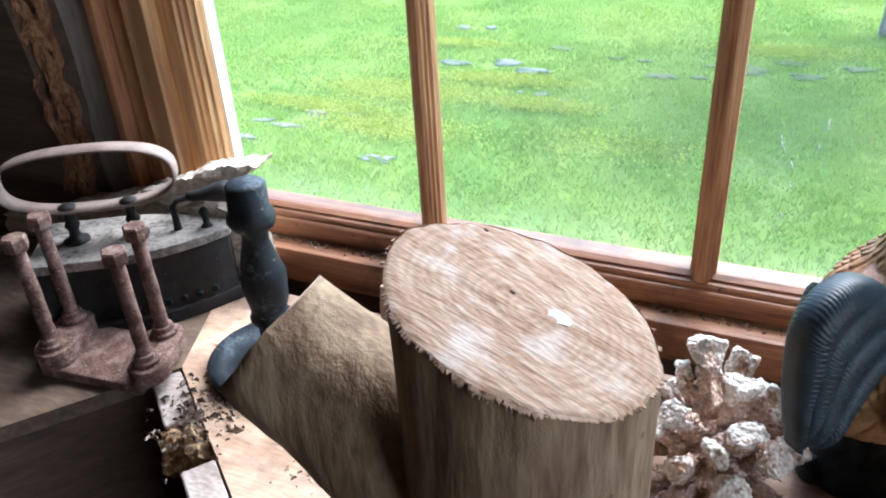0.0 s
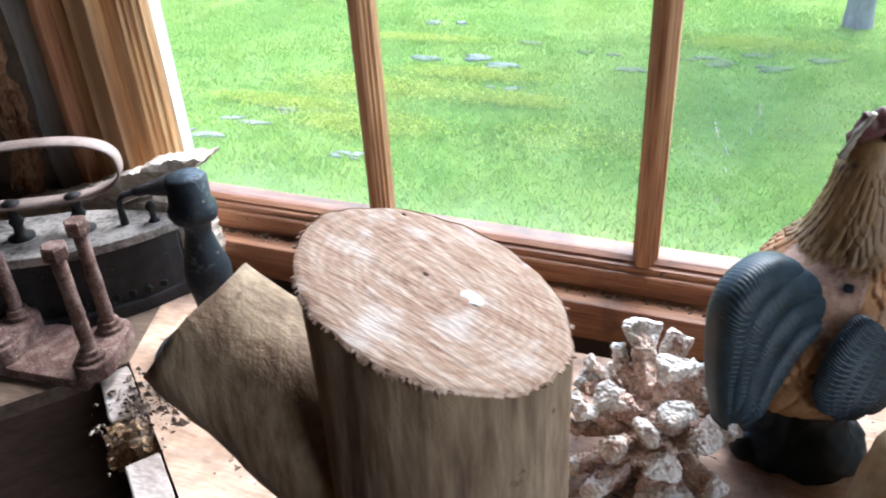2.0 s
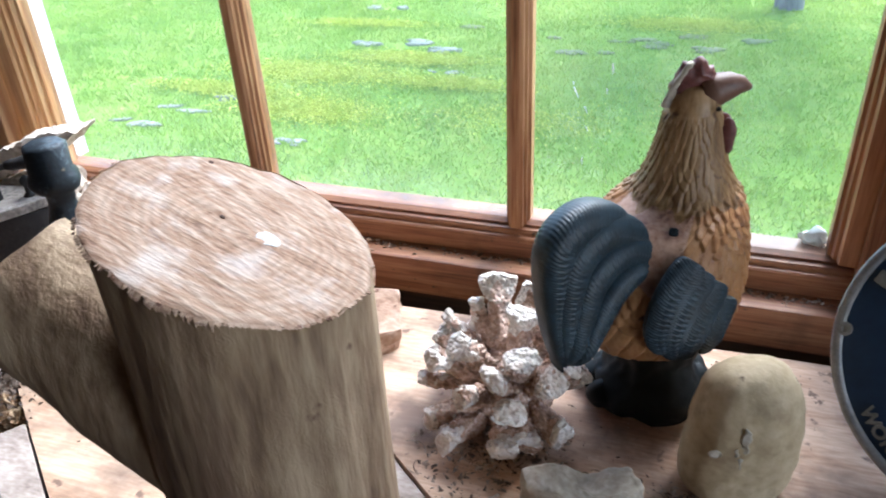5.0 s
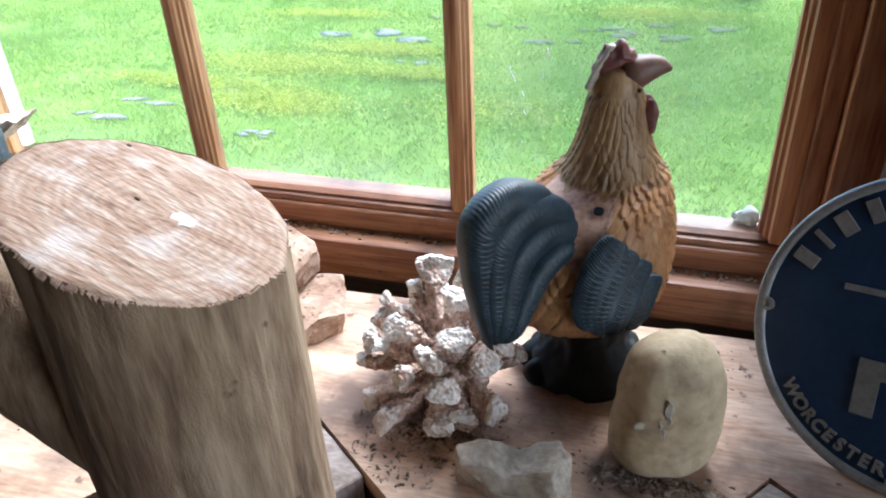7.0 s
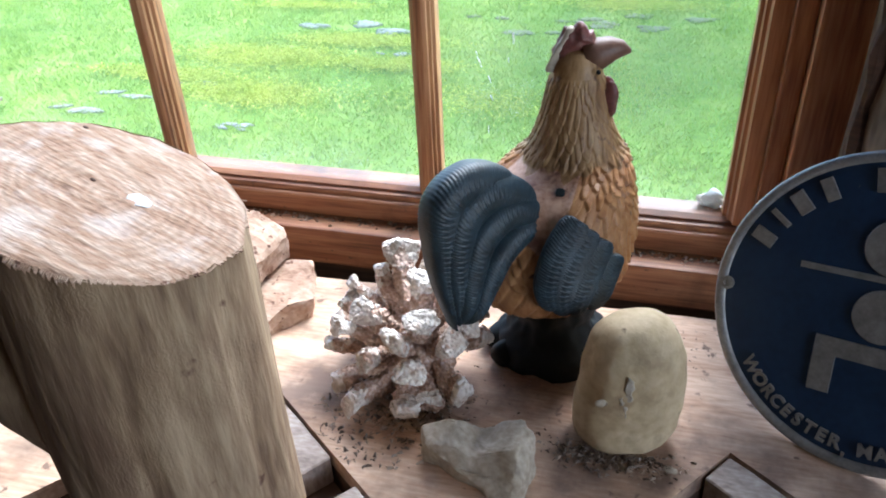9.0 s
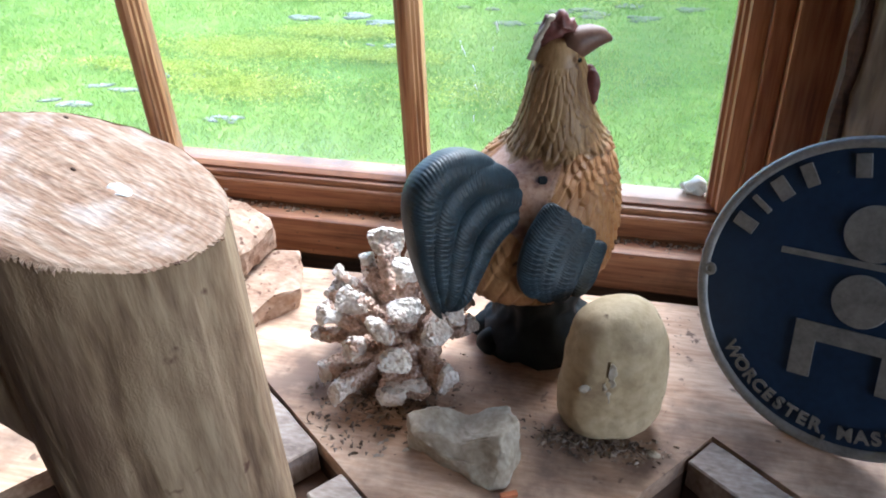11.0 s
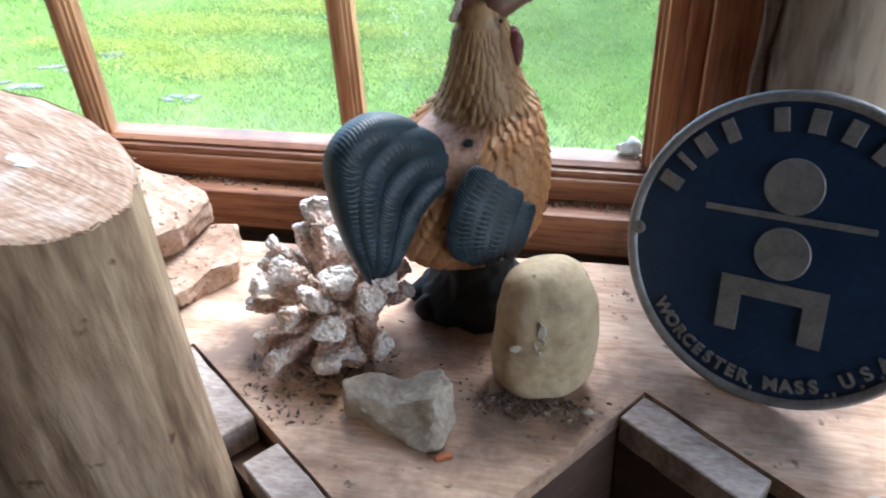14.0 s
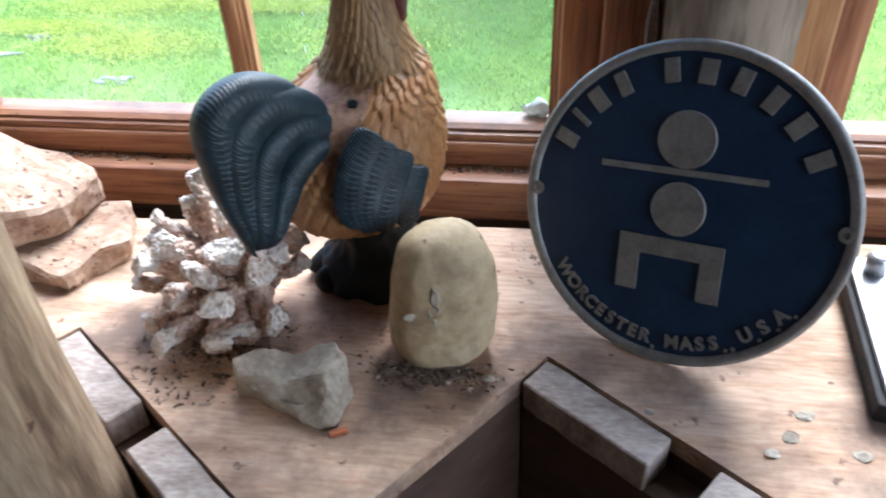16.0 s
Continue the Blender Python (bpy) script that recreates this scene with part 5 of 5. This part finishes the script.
# ---- loose crumbs, one lot each ----
def crumbs(name, n, spot, size, label, seed, z=SHELF):
    rg = random.Random(seed)
    verts, faces = [], []
    for _ in range(n):
        x, y = spot(rg)
        r = size * rg.uniform(0.3, 1.0) ** 2
        a, fl = rg.uniform(0, 6.3), rg.uniform(0.4, 1.0)
        i = len(verts)
        for dx, dy, dz in ((1, 0, 0), (-0.5, 0.7, 0), (-0.6, -0.8, 0), (0.1, 0.1, 1.1), (0.9, 0.2, 0.8)):
            ex, ey = r * dx * (0.7 + 0.6 * fl), r * dy * fl
            verts.append((x + ex * math.cos(a) - ey * math.sin(a), y + ex * math.sin(a) + ey * math.cos(a), z + r * dz * fl))
        faces += [(i, i + 1, i + 3), (i + 1, i + 2, i + 3), (i + 2, i, i + 4), (i + 2, i + 4, i + 3), (i, i + 3, i + 4), (i, i + 2, i + 1)]
    me = bpy.data.meshes.new(name)
    me.from_pydata(verts, [], faces)
    me.materials.append(M_CRUMB)
    return tagged(new(name, me), label, "debris", kind="stuff")


def round_spot(cx, cy, r):
    def f(rg):
        a, q = rg.uniform(0, 6.3), r * rg.uniform(0, 1) ** 0.7
        return cx + q * math.cos(a), cy + q * math.sin(a)
    return f


crumbs("coral_crumbs", 700, round_spot(-0.010, 0.452, 0.062), 0.0032, "dark crumbs and grit round the coral", 1)
crumbs("stone_dirt", 900, lambda rg: (0.152 + rg.gauss(0, 0.021), 0.440 + rg.gauss(0, 0.007)), 0.0026, "dark dirt at the foot of the stone", 2)
crumbs("rot_debris", 420, lambda rg: (-0.425 + rg.gauss(0, 0.022), 0.425 + rg.gauss(0, 0.024)), 0.0050, "grey rotten wood debris beside the clamp", 3)
crumbs("sill_dust", 1100, lambda rg: (rg.uniform(-0.6, 0.29), 0.6700 - abs(rg.gauss(0, 0.006))), 0.0032, "dead insects and dust along the sill", 4, 0.9268)
crumbs("bench_grit", 330, lambda rg: (rg.uniform(-0.02, 0.22), rg.uniform(0.46, 0.60)), 0.0014, "scattered grit on the bench top", 5)
crumbs("log_grit", 140, lambda rg: (-0.27 + rg.gauss(0, 0.03), 0.41 + rg.gauss(0, 0.02)), 0.003, "dark grit beside the log", 6)


def litter(name, n, cx, cy, sx, sy, reach, label, seed):
    """Dry strands lying and standing about a spot."""
    rg = random.Random(seed)
    verts, faces = [], []
    for _ in range(n):
        p = Vector((rg.gauss(cx, sx), rg.gauss(cy, sy), SHELF + 0.0006))
        a, w = rg.uniform(0, 6.3), rg.uniform(0.00018, 0.0004)
        L, up = reach * rg.uniform(0.3, 1), rg.uniform(0, 0.5)
        side = Vector((-math.sin(a), math.cos(a), 0)) * w
        for k in range(6):
            f = k / 5
            q = p + Vector((math.cos(a + 0.8 * f) * L * f, math.sin(a + 0.8 * f) * L * f, up * L * math.sin(f * math.pi) * 0.7))
            verts += [q - side, q + side, q + Vector((0, 0, 2 * w))]
            if k:
                i = len(verts) - 6
                faces += [(i, i + 1, i + 4, i + 3), (i + 1, i + 2, i + 5, i + 4), (i + 2, i, i + 3, i + 5)]
    me = bpy.data.meshes.new(name)
    me.from_pydata([tuple(v) for v in verts], [], faces)
    me.materials.append(M_CRUMB)
    return tagged(new(name, me), label, "litter", kind="stuff")


litter("dry_strands", 46, 0.144, 0.438, 0.018, 0.006, 0.012, "dry grey strands and web at the stone", 21)
litter("coral_strands", 60, -0.004, 0.440, 0.030, 0.012, 0.016, "dry grey strands among the coral crumbs", 22)
bm = box_bm(-0.006, 0.006, -0.002, 0.002, 0, 0.003, 0.0006)
bm.transform(Matrix.Translation((0.101, 0.380, SHELF)) @ Matrix.Rotation(0.5, 4, "Z"))
M_CHIP = mat("orange_chip", [(0.3, (0.35, 0.10, 0.04)), (0.7, (0.5, 0.18, 0.08))], (80, 80, 80), 0.8, 0.2, 0.0005)
tagged(part("wood_chip", bm, M_CHIP), "small orange wood chip on the bench", "chip")
# paint flecks
for i, (x, y, r) in enumerate(((0.385, 0.405, 0.006), (0.398, 0.425, 0.007), (0.372, 0.392, 0.005), (0.300, 0.418, 0.004), (0.193, 0.437, 0.005), (0.425, 0.395, 0.006))):
    bm = blob_bm((r, r * 0.7, 0.0008), 2)
    rough_up(bm, r * 0.4, 160, i)
    for v in bm.verts:
        v.co.z = max(0, v.co.z)
    bmesh.ops.translate(bm, vec=(x, y, SHELF + 0.0002), verts=bm.verts)
    tagged(part("paint_fleck", bm, M_STONE_G), "pale dried droplet on the bench top", "stain", "pale droplets")

# ---- outside: rocks, moss, bare earth, tree, grass ----


def patch(name, x, y, rx, ry, h, turn, material, label, cat, seed):
    bm = bmesh.new()
    bmesh.ops.create_icosphere(bm, subdivisions=5, radius=1)
    for v in bm.verts:
        a = math.atan2(v.co.y, v.co.x)
        w = 1 + 0.5 * noise.noise(Vector((math.cos(a) * 1.7 + seed, math.sin(a) * 1.7, seed))) + 0.35 * noise.noise(Vector((math.cos(a) * 5, math.sin(a) * 5, seed)))
        v.co = Vector((v.co.x * rx * w, v.co.y * ry * w, v.co.z * h + 0.3 * h * noise.noise(v.co * 3 + Vector((seed, 0, 0)))))
    bm.transform(Matrix.Translation((x, y, swell(x, y) + 0.006)) @ Matrix.Rotation(radians(turn), 4, "Z"))
    return tagged(part(name, bm, material, None, "", True), label, cat)


rp = random.Random(3)

rocks = ((-3.04, 4.61, 0.20, 0.07, 0.05, 10), (-3.35, 4.33, 0.26, 0.06, 0.03, 15), (-2.32, 5.95, 0.42, 0.11, 0.05, -5), (-2.72, 5.95, 0.22, 0.08, 0.05, 0),
         (-2.9, 7.05, 0.22, 0.10, 0.07, 0), (-3.55, 4.02, 0.22, 0.07, 0.04, 20), (-2.35, 4.02, 0.16, 0.05, 0.03, 0), (-1.72, 5.35, 0.16, 0.05, 0.03, 0))
for i, (x, y, rx, ry, h, t) in enumerate(rocks):
    for k in range(5):
        f = rp.uniform(0.15, 0.38)
        patch("lawn_rock", x + rp.gauss(0, 0.5) * rx, y + rp.gauss(0, 0.6) * ry, rx * f, ry * f * 1.3, h * rp.uniform(0.15, 0.40), t + rp.uniform(-20, 20), M_ROCK,
              "low grey rock showing through the lawn", "rock", i * 9 + k)["group"] = "lawn rocks"
for i in range(14):
    x, y = rp.choice(((-0.3, 6.4), (-0.9, 6.05), (-1.3, 6.4)))
    x, y, rx = x + rp.gauss(0, 0.3), y + rp.gauss(0, 0.13), rp.uniform(0.04, 0.13)
    patch("bare_earth", x, y, rx, rx * 0.6, 0.010, 0, M_DIRT, "worn bare earth patch in the lawn", "earth", 40 + i)["group"] = "bare patches"
rm = np.random.RandomState(4)
mv = []
for x, y, rx, ry, cnt in ((-2.75, 5.2, 0.7, 0.22, 5200), (-2.1, 5.62, 0.55, 0.14, 3400), (-2.5, 4.5, 0.5, 0.2, 3800), (-3.3, 4.75, 0.5, 0.12, 3000), (-0.1, 6.9, 0.6, 0.2, 2600),
                          (-1.65, 5.15, 0.4, 0.12, 2200), (-2.9, 6.5, 0.6, 0.12, 1500), (-1.0, 4.6, 0.6, 0.25, 900)):
    cnt = cnt * 2
    px, py = x + rm.normal(0, 0.55, cnt) * rx, y + rm.normal(0, 0.55, cnt) * ry
    for a, b in zip(px, py):
        z = swell(a, b) + 0.022
        q = rm.uniform(0.004, 0.009)
        e = rm.uniform(0, 6.3)
        mv += [(a - q * math.cos(e), b - q * math.sin(e), z), (a + q * math.cos(e), b + q * math.sin(e), z), (a + rm.normal(0, q), b + rm.normal(0, q), z + q * 1.3)]
me = bpy.data.meshes.new("moss")
me.from_pydata(mv, [], np.arange(len(mv)).reshape(-1, 3).tolist())
me.materials.append(M_MOSS)
tagged(new("moss", me), "yellow-green moss in the lawn", "moss", kind="stuff")
tree = thing("garden_tree", (0.70, 7.62, GROUND - 0.05), "grey-barked tree trunk standing on the lawn", "tree")
bm = lathe_bm([(0.16, 0.0), (0.125, 0.06), (0.112, 0.2), (0.108, 0.8), (0.10, 2.2)], 24)
bmesh.ops.subdivide_edges(bm, edges=bm.edges[:], cuts=2)
part("trunk", rough_up(bm, 0.012, 9), M_TRUNK, tree, smooth=True)
for i in range(9):
    a = i * 2.4
    p0 = Vector((0, 0, 1.7 + 0.06 * i))
    d_ = Vector((math.cos(a), math.sin(a), 0.7))
    part("limb", tube_bm([p0 + d_ * 0.16 * k + Vector((0, 0, 0.02 * k * k)) for k in range(7)], [0.045 - 0.006 * k for k in range(7)], 8), M_TRUNK, tree)
rl = np.random.RandomState(8)
n = 9000
c = rl.normal(0, 1, (n, 3)) * (0.75, 0.75, 0.42) + (0, 0, 2.9)
o1, o2 = rl.normal(0, 0.045, (n, 3)), rl.normal(0, 0.045, (n, 3))
vv = np.stack([c, c + o1, c + o1 + o2, c + o2], 1).reshape(-1, 3)
me = bpy.data.meshes.new("crown")
me.from_pydata(vv.tolist(), [], np.arange(n * 4).reshape(-1, 4).tolist())
me.materials.append(M_BLADE)
ob = new("crown", me)
ob.parent = tree

# grass blades over the stretch of lawn below the window
n = 210000
gx, gy = rl.uniform(-7.5, 3.2, n), rl.uniform(2.4, 9.5, n)
keep = np.ones(n, bool)
for x, y, rx, ry, h, t in rocks:
    keep &= ((gx - x) / rx) ** 2 + ((gy - y) / ry) ** 2 > 0.55 * rl.uniform(0, 1, n)
gx, gy = gx[keep], gy[keep]
n = len(gx)
gz = np.array([swell(x, y) for x, y in zip(gx, gy)]) - 0.004
clump = np.array([noise.noise(Vector((x * 2.2, y * 2.2, 9))) for x, y in zip(gx, gy)])
hh = (0.020 + 0.027 * rl.uniform(0, 1, n)) * (1 + 0.7 * clump)
aa = rl.uniform(0, 6.3, n)
ww = rl.uniform(0.003, 0.007, n)
lx, ly = rl.normal(0, 0.6, n) * hh, rl.normal(0, 0.6, n) * hh
vv = np.stack([np.stack([gx - ww * np.cos(aa), gy - ww * np.sin(aa), gz], 1), np.stack([gx + ww * np.cos(aa), gy + ww * np.sin(aa), gz], 1),
               np.stack([gx + lx, gy + ly, gz + hh], 1)], 1).reshape(-1, 3)
me = bpy.data.meshes.new("grass")
me.from_pydata(vv.tolist(), [], np.arange(n * 3).reshape(-1, 3).tolist())
me.materials.append(M_BLADE)
tagged(new("grass", me), "bright green grass of the lawn", "grass", kind="stuff")
